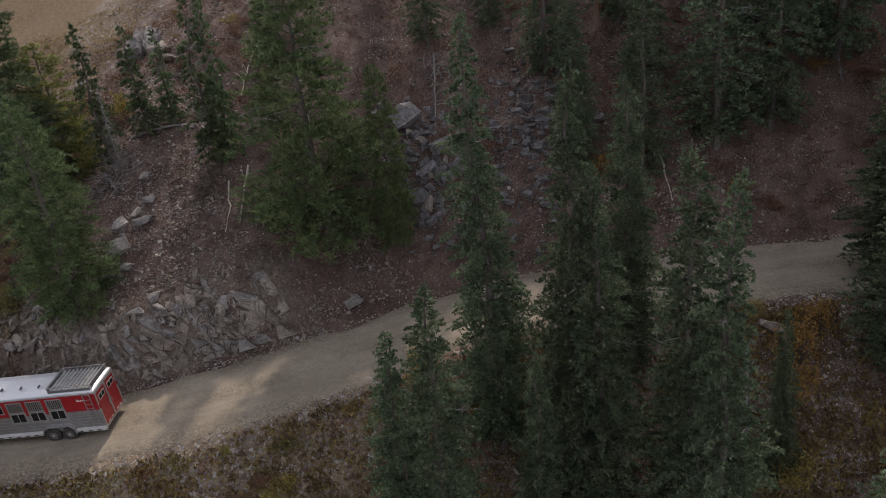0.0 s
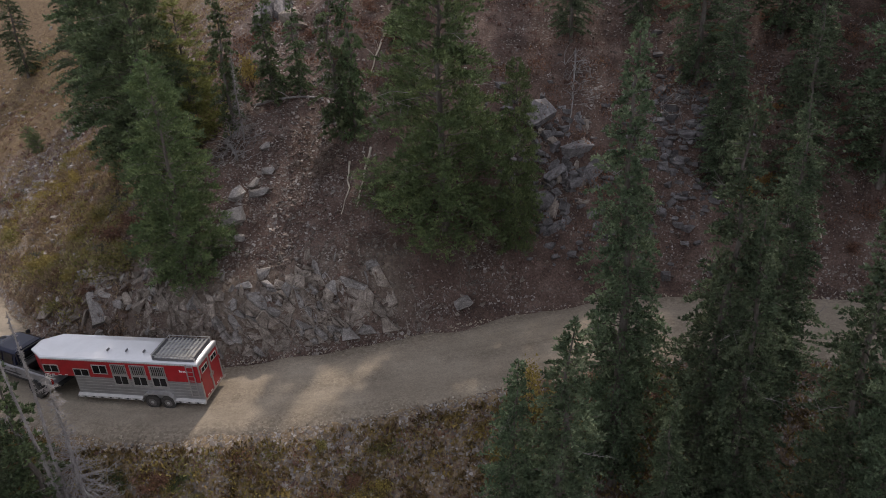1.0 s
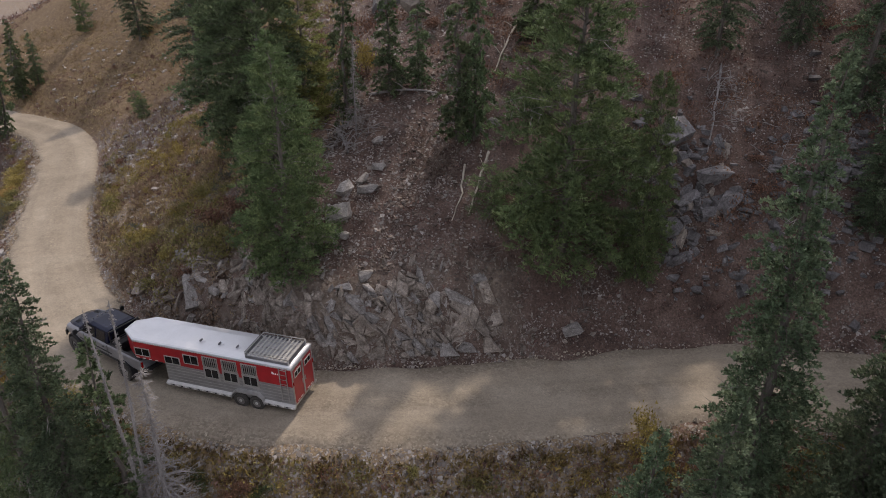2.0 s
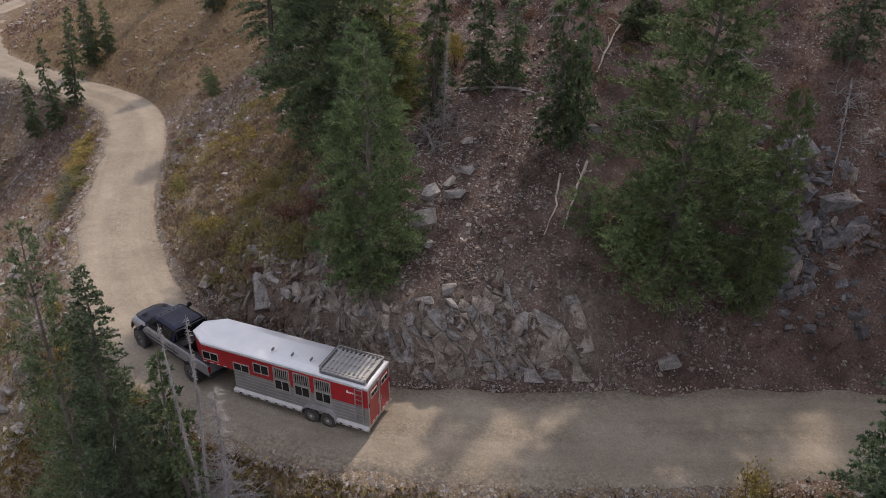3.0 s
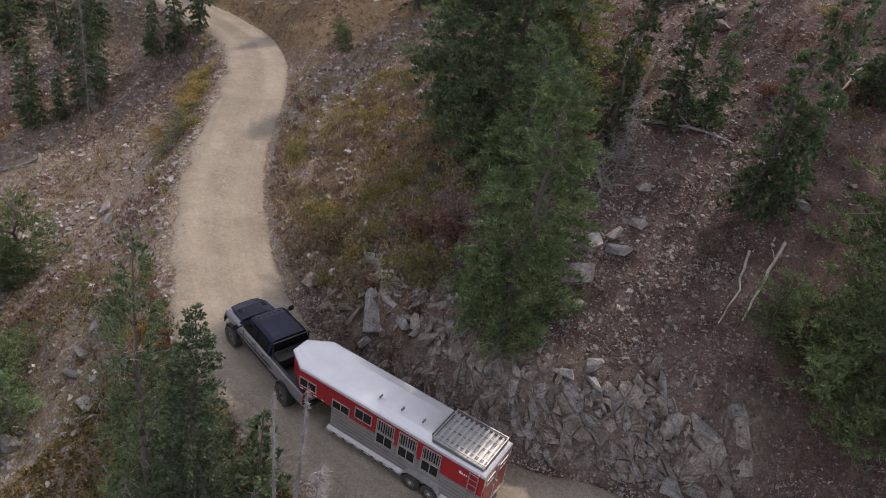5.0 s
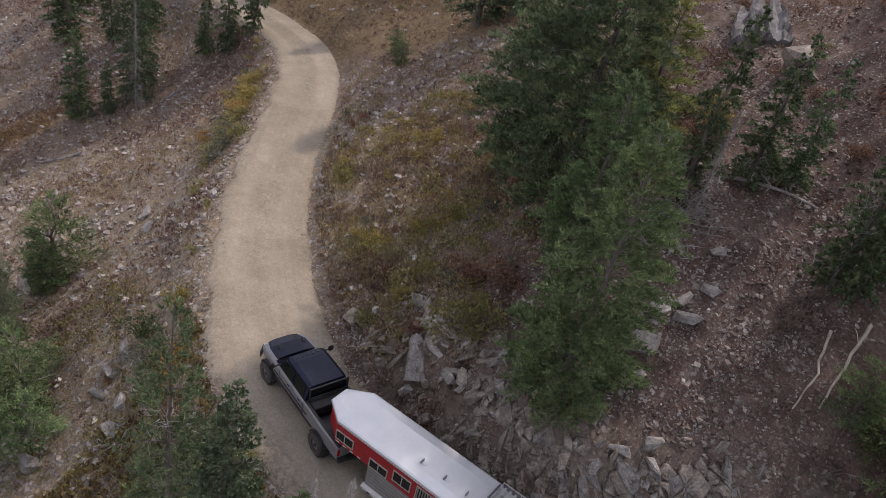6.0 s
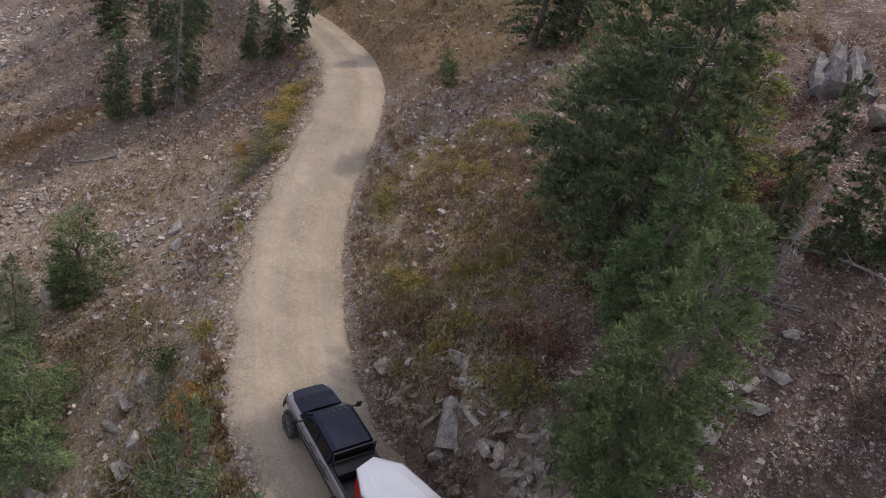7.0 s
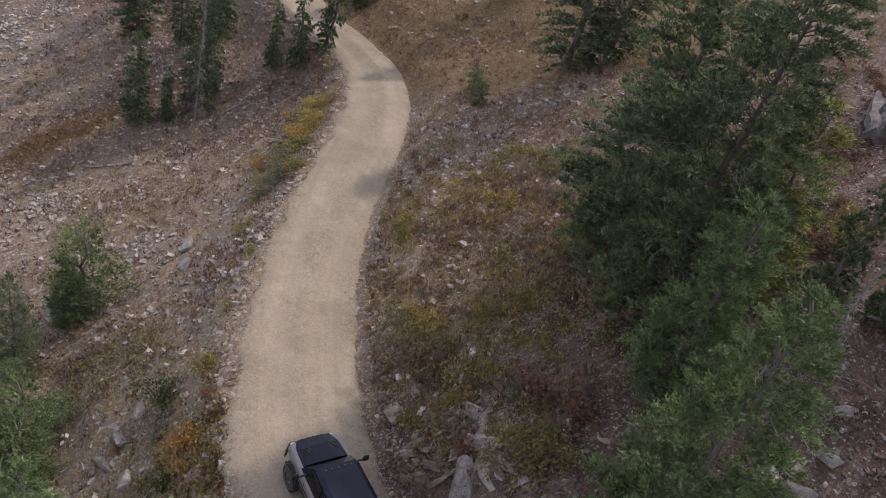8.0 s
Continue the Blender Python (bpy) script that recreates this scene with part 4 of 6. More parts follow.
for s in (-1, 1):
    a, b = (0.06, HW - 0.09) if s > 0 else (-HW + 0.09, -0.06)
    door = part("rear_door", boxes((-0.022, 0.0, a, b, 0.57, 2.29), bevel=0.008), RED, trailer)
    c = (a + b) / 2
    part("window", boxes((-0.032, -0.022, c - 0.24, c + 0.24, 1.88, 2.10)), GLASS, door, "dark glass")
    part("window_frame", boxes((-0.042, -0.022, c - 0.28, c + 0.28, 2.10, 2.14), (-0.042, -0.022, c - 0.28, c + 0.28, 1.84, 1.88), (-0.042, -0.022, c - 0.28, c - 0.24, 1.88, 2.10), (-0.042, -0.022, c + 0.24, c + 0.28, 1.88, 2.10), (-0.04, -0.03, c - 0.015, c + 0.015, 1.88, 2.10)), TRIM, door)
    part("handle", boxes((-0.06, -0.022, s * 0.12 - 0.015, s * 0.12 + 0.015, 1.20, 1.42)), SILVER, door)
    for z in (0.9, 2.0):
        part("hinge", boxes((-0.04, 0.0, s * (HW - 0.03) - 0.03, s * (HW - 0.03) + 0.03, z, z + 0.12)), TRIM, door)
    for k in range(2):
        part("reflector", boxes((-0.028, -0.022, c - 0.24 + 0.28 * k, c - 0.06 + 0.28 * k, 0.62, 0.66)), WHITE, door)
    part("tail_light", boxes((-0.05, -0.03, s * (HW - 0.04) - 0.035, s * (HW - 0.04) + 0.035, 1.55, 1.75), bevel=0.006), LAMP_RED, trailer)
part("neck_floor", prism(outline(6.25, 7.74, 8.50, HW - 0.01, 0.36), 1.46, 1.500), BLACK, trailer)
part("coupler", boxes((7.85, 8.02, -0.08, 0.08, 0.92, 1.46)), BLACK, trailer)
part("landing_leg", boxes((6.42, 6.54, 0.30, 0.42, 0.62, 1.46), (6.42, 6.54, -0.42, -0.30, 0.62, 1.46)), BLACK, trailer)

truck = tagged(new("pickup_truck"), "dusty silver pickup with dark hood, big tyres and lifted body", "pickup")
truck.matrix_basis = pose(-25.42, 26.20, -0.90, 0, 2.0, 163)


def skin(x, w, zb, zt, r=0.10):
    return [(x, -w + 0.03, zb), (x, -w, zb + 0.12), (x, -w, zt - r), (x, -w + 0.05, zt - 0.02), (x, -w + 0.14, zt), (x, w - 0.14, zt), (x, w - 0.05, zt - 0.02), (x, w, zt - r), (x, w, zb + 0.12), (x, w - 0.03, zb)]


part("body", loft([skin(1.22, 0.94, 0.80, 1.40), skin(2.9, 0.95, 0.80, 1.40), skin(3.55, 0.95, 0.82, 1.40), skin(4.3, 0.93, 0.86, 1.34), skin(4.68, 0.88, 0.88, 1.28), skin(4.80, 0.74, 0.92, 1.20)]), PAINT, truck, "dusty silver lower body")
hood = part("hood", loft([[(3.58, -0.80, 1.405), (3.58, 0.80, 1.405), (3.58, 0.74, 1.46), (3.58, 0.36, 1.50), (3.58, -0.36, 1.50), (3.58, -0.74, 1.46)], [(4.30, -0.76, 1.345), (4.30, 0.76, 1.345), (4.30, 0.70, 1.42), (4.30, 0.34, 1.47), (4.30, -0.34, 1.47), (4.30, -0.70, 1.42)],
                          [(4.74, -0.64, 1.26), (4.74, 0.64, 1.26), (4.74, 0.56, 1.31), (4.74, 0.28, 1.36), (4.74, -0.28, 1.36), (4.74, -0.56, 1.31)]]), NAVY, truck, "glossy dark hood")
for y in (-0.46, 0.46):
    for k in range(5):
        part("louvre", boxes((4.02 + k * 0.055, 4.05 + k * 0.055, y - 0.13, y + 0.13, 1.455, 1.475)), BLACK, hood)
part("front_bumper", loft([[(4.62, -0.98, 0.74), (4.62, -0.98, 0.98), (4.70, -0.98, 0.98), (4.70, -0.98, 0.74)], [(4.86, -0.74, 0.72), (4.86, -0.74, 1.00), (4.98, -0.72, 1.00), (4.98, -0.72, 0.72)], [(4.86, 0.74, 0.72), (4.86, 0.74, 1.00), (4.98, 0.72, 1.00), (4.98, 0.72, 0.72)], [(4.62, 0.98, 0.74), (4.62, 0.98, 0.98), (4.70, 0.98, 0.98), (4.70, 0.98, 0.74)]]), BLACK, truck, "black steel bumper")
part("grille", boxes((4.79, 4.84, -0.46, 0.46, 0.98, 1.24), bevel=0.02), BLACK, truck)
for y in (-0.64, 0.64):
    part("headlight", boxes((4.70, 4.82, y - 0.14, y + 0.14, 1.02, 1.20), bevel=0.02), LAMP_CLEAR, truck)
part("cab", loft([[(1.24, -0.90, 1.40), (1.24, 0.90, 1.40), (1.24, 0.78, 1.84), (1.24, 0.70, 1.90), (1.24, -0.70, 1.90), (1.24, -0.78, 1.84)], [(1.34, -0.90, 1.40), (1.34, 0.90, 1.40), (1.32, 0.76, 1.96), (1.32, 0.66, 2.0), (1.32, -0.66, 2.0), (1.32, -0.76, 1.96)],
                  [(3.58, -0.88, 1.40), (3.58, 0.88, 1.40), (2.92, 0.74, 1.96), (2.92, 0.64, 2.0), (2.92, -0.64, 2.0), (2.92, -0.74, 1.96)]]), NAVY, truck, "dark cab")
roof = part("roof", loft([[(1.26, -0.75, 1.965), (1.26, 0.75, 1.965), (1.26, 0.62, 2.025), (1.26, -0.62, 2.025)], [(1.5, -0.76, 1.985), (1.5, 0.76, 1.985), (1.5, 0.62, 2.055), (1.5, -0.62, 2.055)], [(2.6, -0.75, 1.985), (2.6, 0.75, 1.985), (2.6, 0.60, 2.055), (2.6, -0.60, 2.055)], [(2.98, -0.70, 1.955), (2.98, 0.70, 1.955), (2.98, 0.56, 2.00), (2.98, -0.56, 2.00)]]), NAVY, truck, "glossy black roof")
for k in range(5):
    y = -0.44 + 0.22 * k
    part("roof_light", boxes((2.78, 2.84, y - 0.025, y + 0.025, 2.03, 2.065), bevel=0.008), plain("amber_lens", (0.10, 0.085, 0.07), 0.3) if k == 0 else bpy.data.materials["amber_lens"], roof)
part("windshield", loft([[(3.545, -0.80, 1.44), (3.545, 0.80, 1.44), (3.575, 0.80, 1.44), (3.575, -0.80, 1.44)], [(2.99, -0.68, 1.935), (2.99, 0.68, 1.935), (3.02, 0.68, 1.935), (3.02, -0.68, 1.935)]]), GLASS, truck)
for s in (-1, 1):
    for a, b in ((1.42, 2.10), (2.20, 2.94)):
        part("side_window", loft([[(a, s * 0.885, 1.44), (a, s * 0.905, 1.44), (a + 0.03, s * 0.79, 1.91), (a + 0.03, s * 0.77, 1.91)], [(b + (0.32 if b > 2.5 else 0), s * 0.885, 1.44), (b + (0.32 if b > 2.5 else 0), s * 0.905, 1.44), (b, s * 0.79, 1.91), (b, s * 0.77, 1.91)]]), GLASS, truck)
    for x in (1.26, 2.16, 3.10):
        part("door_seam", boxes((x, x + 0.015, s * 0.948, s * 0.956, 0.86, 1.38)), BLACK, truck)
    part("side_trim", boxes((0.95, 3.5, s * 0.948, s * 0.962, 0.98, 1.04)), BLACK, truck)
    part("rocker_panel", boxes((0.6, 3.45, s * 0.90, s * 0.94, 0.70, 0.82)), BLACK, truck)
    for x in (2.30, 1.50):
        part("door_handle", boxes((x, x + 0.16, s * 0.95, s * 0.972, 1.18, 1.22), bevel=0.006), BLACK, truck)
    mirror = part("mirror", boxes((3.16, 3.25, s * 1.26 - 0.11, s * 1.26 + 0.11, 1.44, 1.68), bevel=0.03), BLACK, truck, "black towing mirror")
    part("mirror_arm", boxes((3.18, 3.23, min(s * 0.86, s * 1.17), max(s * 0.86, s * 1.17), 1.50, 1.55)), BLACK, mirror)
    part("bed_side", loft([[(x, s * 0.80, z0), (x, s * w, z0), (x, s * w, 1.36), (x, s * (w - 0.04), 1.42), (x, s * 0.80, 1.42)] for x, w, z0 in ((-1.20, 0.92, 0.84), (-0.55, 0.95, 0.86), (0.0, 0.97, 0.95), (0.55, 0.95, 0.86), (1.20, 0.94, 0.82))]), PAINT, truck, "dusty silver bed side")
    part("bed_rail", boxes((-1.20, 1.20, s * 0.86 - 0.05, s * 0.86 + 0.05, 1.42, 1.445)), BLACK, truck)
    for x in (0.0, 3.98):
        part("wheel_arch", loft([[(x + 0.52 * math.cos(a), s * 0.90, 0.52 + 0.52 * math.sin(a)), (x + 0.52 * math.cos(a), s * 1.03, 0.52 + 0.52 * math.sin(a)), (x + 0.46 * math.cos(a), s * 1.03, 0.52 + 0.46 * math.sin(a)), (x + 0.46 * math.cos(a), s * 0.90, 0.52 + 0.46 * math.sin(a))] for a in [math.pi * k / 10 for k in range(1, 10)]]), BLACK, truck)
        tyre = part("tyre", moved(disc(0.45, 0.32, 32, 0.22, 0.06), Matrix.Translation((x, s * 0.92, 0.45))), RUBBER, truck, "large dusty off-road tyre")
        for k in range(24):
            a = 2 * math.pi * k / 24
            part("tread_block", moved(boxes((-0.035, 0.035, s * 0.92 - 0.15, s * 0.92 + 0.15, 0.44, 0.468)), Matrix.Translation((x, 0, 0.45)) @ Matrix.Rotation(a, 4, "Y")), RUBBER, tyre)
        part("rim", moved(disc(0.225, 0.20, 20, 0.0, 0.02), Matrix.Translation((x, s * 0.94, 0.45))), RIM, tyre)
        part("hub", moved(disc(0.08, 0.26, 12, 0.0, 0.02), Matrix.Translation((x, s * 0.945, 0.45))), BLACK, tyre)
    part("tail_light", boxes((-1.215, -1.19, s * 0.86 - 0.05, s * 0.86 + 0.05, 1.02, 1.32)), LAMP_RED, truck)
    part("mud_flap", boxes((-0.56, -0.54, s * 0.92 - 0.15, s * 0.92 + 0.15, 0.35, 0.86)), BLACK, truck)
part("bed_floor", boxes((-1.18, 1.20, -0.80, 0.80, 0.90, 0.95)), BLACK, truck)
part("bulkhead", boxes((1.17, 1.215, -0.80, 0.80, 0.95, 1.42)), PAINT, truck)
part("tailgate", boxes((-1.20, -1.15, -0.80, 0.80, 0.90, 1.40), bevel=0.01), PAINT, truck)
part("rear_bumper", boxes((-1.36, -1.20, -0.90, 0.90, 0.78, 0.94), bevel=0.02), BLACK, truck)
part("rear_window", boxes((1.222, 1.236, -0.62, 0.62, 1.48, 1.82)), GLASS, truck)
part("headache_rack", boxes((1.10, 1.15, -0.80, -0.75, 1.42, 2.02), (1.10, 1.15, 0.75, 0.80, 1.42, 2.02), (1.10, 1.15, -0.80, 0.80, 1.98, 2.03), (1.10, 1.15, -0.80, 0.80, 1.52, 1.56)), BLACK, truck)
part("tool_box", boxes((0.66, 1.06, -0.78, 0.78, 1.10, 1.47), bevel=0.02), BLACK, truck, "black chequer-plate tool box")
part("chassis", boxes((-1.1, 4.5, -0.45, -0.33, 0.58, 0.78), (-1.1, 4.5, 0.33, 0.45, 0.58, 0.78), (-0.08, 0.08, -0.8, 0.8, 0.38, 0.52), (3.90, 4.06, -0.8, 0.8, 0.38, 0.52)), BLACK, truck)
part("hitch_ball", boxes((-0.12, 0.12, -0.12, 0.12, 0.95, 1.02)), BLACK, truck)

# ---- shrubs, grass and dead wood ----
LEAVES = {
    "yellow": material("yellow_leaves", [(0.19, 0.145, 0.042), (0.29, 0.230, 0.070), (0.37, 0.300, 0.10)], 2, 0.8, 0, 9, island=0.4, objects=0.15, translucent=0.2),
    "olive": material("olive_leaves", [(0.112, 0.102, 0.038), (0.200, 0.180, 0.064), (0.295, 0.258, 0.098)], 2, 0.8, 0, 9, island=0.4, objects=0.15, translucent=0.2),
    "orange": material("orange_leaves", [(0.19, 0.105, 0.034), (0.29, 0.172, 0.054), (0.37, 0.245, 0.085)], 2, 0.8, 0, 9, island=0.4, objects=0.15, translucent=0.2),
    "russet": material("russet_leaves", [(0.108, 0.056, 0.040), (0.188, 0.102, 0.068), (0.275, 0.165, 0.098)], 2, 0.85, 0, 9, island=0.4, objects=0.15, translucent=0.15),
    "green": material("shrub_leaves", [(0.030, 0.045, 0.016), (0.060, 0.085, 0.028), (0.10, 0.12, 0.04)], 2, 0.8, 0, 9, island=0.4, objects=0.15, translucent=0.15),
    "sage": material("grey_green_leaves", [(0.07, 0.075, 0.055), (0.12, 0.125, 0.095), (0.18, 0.18, 0.14)], 2, 0.85, 0, 9, island=0.35, objects=0.15, translucent=0.15),
}
TWIG = material("twig_bark", [(0.07, 0.05, 0.04), (0.13, 0.10, 0.08), (0.20, 0.16, 0.13)], 3, 0.95, 0.2, 20, island=0.2)
SHRUBS = {}


def shrub_model(colour, form, leaves=1000, leaf=0.08):
    rng = np.random.default_rng(700 + 10 * form + sorted(LEAVES).index(colour))
    root = new("shrub")
    stems, foliage = Soup(), Soup()
    tips = []
    for _ in range(9):
        a, r = rng.uniform(0, 6.283), rng.uniform(0.15, 0.75)
        top = np.array([r * math.cos(a), r * math.sin(a), rng.uniform(0.45, 1.0) * (1.05 - 0.5 * r)])
        mid = top * (0.5, 0.5, 0.6) + rng.normal(0, 0.05, 3)
        stems.tube([(0, 0, -0.1), mid, top], [0.022, 0.014, 0.006], 4)
        tips += [top, mid * 0.4 + top * 0.6]
    tips = np.array(tips)
    pick = rng.integers(0, len(tips), leaves)
    pos = tips[pick] + rng.normal(0, 0.15, (leaves, 3)) * (1.1, 1.1, 0.75)
    pos[:, 2] = np.abs(pos[:, 2])
    way = unit(rng.normal(0, 1, (leaves, 3)) + (0, 0, 0.35))
    across = unit(np.cross(way, rng.normal(0, 1, (leaves, 3))))
    size = leaf * rng.uniform(0.6, 1.4, leaves)
    foliage.blades(pos, way, across, size, size * rng.uniform(0.5, 0.8, leaves))
    stems.object("stem", TWIG, root)
    foliage.object("foliage", LEAVES[colour], root)
    return root


SHRUB_WORDS = {"yellow": "low shrub with yellow autumn leaves", "olive": "low shrub with olive and yellow leaves", "orange": "leafy shrub turned orange for autumn",
               "russet": "low russet-brown shrub of dry leaves", "green": "low leafy dark green shrub", "sage": "low grey-green brushy shrub"}


def shrub(colour, x, y, size, tall=1.0, form=0):
    key = (colour, form)
    m = Matrix.Translation((x, y, ground_at(x, y) - 0.06)) @ Matrix.Rotation(3.7 * x + 1.3 * y, 4, "Z") @ Matrix.Diagonal((size, size, size * tall, 1))
    if key not in SHRUBS:
        ob = SHRUBS[key] = shrub_model(colour, form)
        ob.matrix_basis = m
    else:
        ob = SHRUBS[key]
        first, ob.matrix_basis = ob.matrix_basis.copy(), Matrix.Identity(4)
        made = copy_thing(ob, m)
        ob.matrix_basis, ob = first, made
    return tagged(ob, SHRUB_WORDS[colour], "shrub", "autumn shrubs")


# single shrubs that stand out
for colour, x, y, size, tall in (
        ("olive", -24.3, 30.7, 1.7, 1.0), ("olive", -23.6, 31.2, 1.3, 0.9), ("russet", -25.6, 32.8, 1.5, 0.9), ("russet", -24.0, 32.6, 1.4, 0.9), ("yellow", -27.6, 31.8, 0.7, 1.2), ("yellow", -27.8, 33.8, 0.6, 0.9), ("yellow", -32.4, 34.9, 1.0, 0.6), ("yellow", -31.6, 35.4, 0.9, 0.6),
        ("olive", -29.3, 37.4, 1.0, 0.8), ("yellow", -30.3, 36.4, 0.8, 0.7), ("yellow", -38.4, 40.4, 0.8, 0.7), ("olive", -37.7, 39.6, 1.0, 0.6), ("yellow", -34.7, 43.2, 0.9, 0.9)):
    shrub(colour, x, y, size, tall, 1)
for colour, x, y, size, tall in (
        ("yellow", -36.0, 43.4, 0.8, 0.6), ("orange", -33.4, 24.7, 1.1, 1.2), ("orange", -33.9, 25.3, 0.8, 1.2), ("orange", -50.6, 40.6, 1.1, 0.5), ("orange", -49.6, 40.0, 0.9, 0.5),
        ("yellow", -36.1, 27.4, 0.9, 1.0), ("yellow", -50.4, 44.2, 1.2, 0.6), ("yellow", -51.4, 45.3, 1.2, 0.6), ("yellow", -52.6, 46.8, 1.1, 0.6), ("olive", -48.6, 41.8, 1.2, 0.5), ("olive", -46.6, 38.6, 1.1, 0.5), ("yellow", -47.6, 40.2, 1.0, 0.5), ("green", -36.6, 25.9, 1.3, 0.9)):
    shrub(colour, x, y, size, tall, 2)
for colour, x, y, size, tall in (
        ("sage", -35.4, 25.0, 1.2, 0.8), ("green", -31.7, 23.3, 1.3, 1.0), ("green", -32.6, 23.6, 0.9, 1.2), ("orange", 14.7, 28.2, 1.9, 1.2), ("orange", 15.9, 29.3, 1.5, 1.0),
        ("orange", 14.2, 27.2, 1.5, 1.2), ("yellow", 12.6, 24.6, 1.6, 1.0), ("yellow", 13.6, 24.2, 1.4, 1.1), ("yellow", 13.2, 29.9, 0.9, 0.9), ("orange", 7.4, 39.3, 1.1, 1.6)):
    shrub(colour, x, y, size, tall, 3)
for colour, x, y, size, tall in (
        ("orange", 8.6, 39.9, 0.9, 1.4), ("yellow", -2.9, 27.4, 1.2, 1.7), ("yellow", -2.2, 26.9, 1.0, 1.7), ("olive", -27.2, 22.8, 1.3, 1.0), ("green", -29.0, 22.0, 1.5, 1.0),
        ("sage", -29.6, 23.0, 1.1, 0.9), ("green", -26.0, 22.6, 1.0, 1.1), ("yellow", -21.6, 44.6, 1.3, 1.5), ("green", -10.9, 35.2, 1.1, 1.0), ("olive", 1.0, 26.4, 1.4, 1.1)):
    shrub(colour, x, y, size, tall, 1)

rng = np.random.default_rng(9)
# dead red-brown shrubs on the dark slope
for _ in range(24):
    x, y = rng.uniform(-8, 26), rng.uniform(37, 56)
    near, along, off = beside_road(x, y)
    if off[0] < half_width(ROAD[near[0], 0]) + 1.0:
        continue
    shrub(["russet", "russet", "russet", "green", "sage"][int(rng.integers(5))], x, y, rng.uniform(0.5, 1.1), rng.uniform(0.5, 1.0), int(rng.integers(1, 4)))
# the belt of low shrubs along the lower edge of the road
lower = [k for k in range(len(ROAD)) if -33 < ROAD[k, 0] < 6]
for _ in range(62):
    k = lower[int(rng.integers(len(lower)))]
    d = half_width(ROAD[k, 0]) + rng.uniform(0.7, 4.2)
    x, y = ROAD[k, :2] - norm[k] * d
    shrub(["russet", "russet", "olive", "olive", "yellow", "russet", "green"][int(rng.integers(7))], float(x), float(y), rng.uniform(0.45, 1.0), rng.uniform(0.6, 1.0), int(rng.integers(1, 4)))
# shrubs on the bend's inner bank and beside the far road
for _ in range(60):
    x, y = rng.uniform(-44, -23), rng.uniform(30, 48)
    near, along, off = beside_road(x, y)
    if off[0] < half_width(ROAD[near[0], 0]) + 0.8:
        continue
    shrub(["olive", "olive", "russet", "russet", "sage", "yellow"][int(rng.integers(6))], x, y, rng.uniform(0.4, 0.9), rng.uniform(0.5, 0.8), int(rng.integers(1, 4)))
far = [k for k in range(len(ROAD)) if -66 < ROAD[k, 0] < -36]
for _ in range(34):
    k = far[int(rng.integers(len(far)))]
    d = half_width(ROAD[k, 0]) + rng.uniform(0.5, 2.8)
    x, y = ROAD[k, :2] - norm[k] * d
    shrub(["olive", "yellow", "olive", "russet", "sage"][int(rng.integers(5))], float(x), float(y), rng.uniform(0.4, 0.85), rng.uniform(0.4, 0.6), int(rng.integers(1, 4)))

# the bright strip of shrubs along the lower edge of the far road
for i in range(30):
    f = (i + rng.uniform(0, 1)) / 30
    x, y = -53.6 + 7.4 * f + rng.normal(0, 0.35), 47.4 - 9.6 * f + rng.normal(0, 0.35)
    near, along, off = beside_road(x, y)
    if abs(off[0]) < half_width(ROAD[near[0], 0]) + 0.5:
        continue
    shrub("yellow" if f < 0.42 else "orange" if f < 0.58 and i % 3 else "olive" if i % 4 else "sage", x, y, rng.uniform(1.0, 1.5), rng.uniform(0.4, 0.6), int(rng.integers(1, 4)))
# yellow shrubs on the ochre meadow above the road
for _ in range(14):
    x, y = rng.uniform(-55, -38), rng.uniform(54, 70)
    near, along, off = beside_road(x, y)
    if off[0] > half_width(ROAD[near[0], 0]) + 1.0:
        shrub(["yellow", "olive", "russet"][int(rng.integers(3))], x, y, rng.uniform(0.5, 0.9), rng.uniform(0.4, 0.6), int(rng.integers(1, 4)))


# mixed shrubs high above the scree
for _ in range(28):
    x, y = rng.uniform(-27, -12), rng.uniform(42.5, 60)
    shrub(["russet", "russet", "olive", "sage", "green", "yellow"][int(rng.integers(6))], x, y, rng.uniform(0.5, 1.2), rng.uniform(0.5, 0.9), int(rng.integers(1, 4)))
# red-brown undergrowth in the dark wood
for _ in range(26):
    x, y = rng.uniform(-1, 24), rng.uniform(37, 50)
    near, along, off = beside_road(x, y)
    if off[0] > half_width(ROAD[near[0], 0]) + 1.2:
        shrub(["russet", "russet", "russet", "orange"][int(rng.integers(4))] if rng.random() < 0.85 else "green", x, y, rng.uniform(0.5, 1.3), rng.uniform(0.5, 0.9), int(rng.integers(1, 4)))


def scatter(count, x0, x1, y0, y1, keep, seed, margin=0.3):
    """Places on the hillside off the road, kept with the chance that keep(x, y, offset) gives."""
    r = np.random.default_rng(seed)
    x, y = r.uniform(x0, x1, count), r.uniform(y0, y1, count)
    near, along, off = beside_road(x, y)
    edge = half_width(ROAD[near, 0])
    chance = keep(x, y, off)
    ok = (np.abs(off) > edge + margin) & (r.random(count) < chance)
    x, y = x[ok], y[ok]
    return x, y, ground(x, y), r


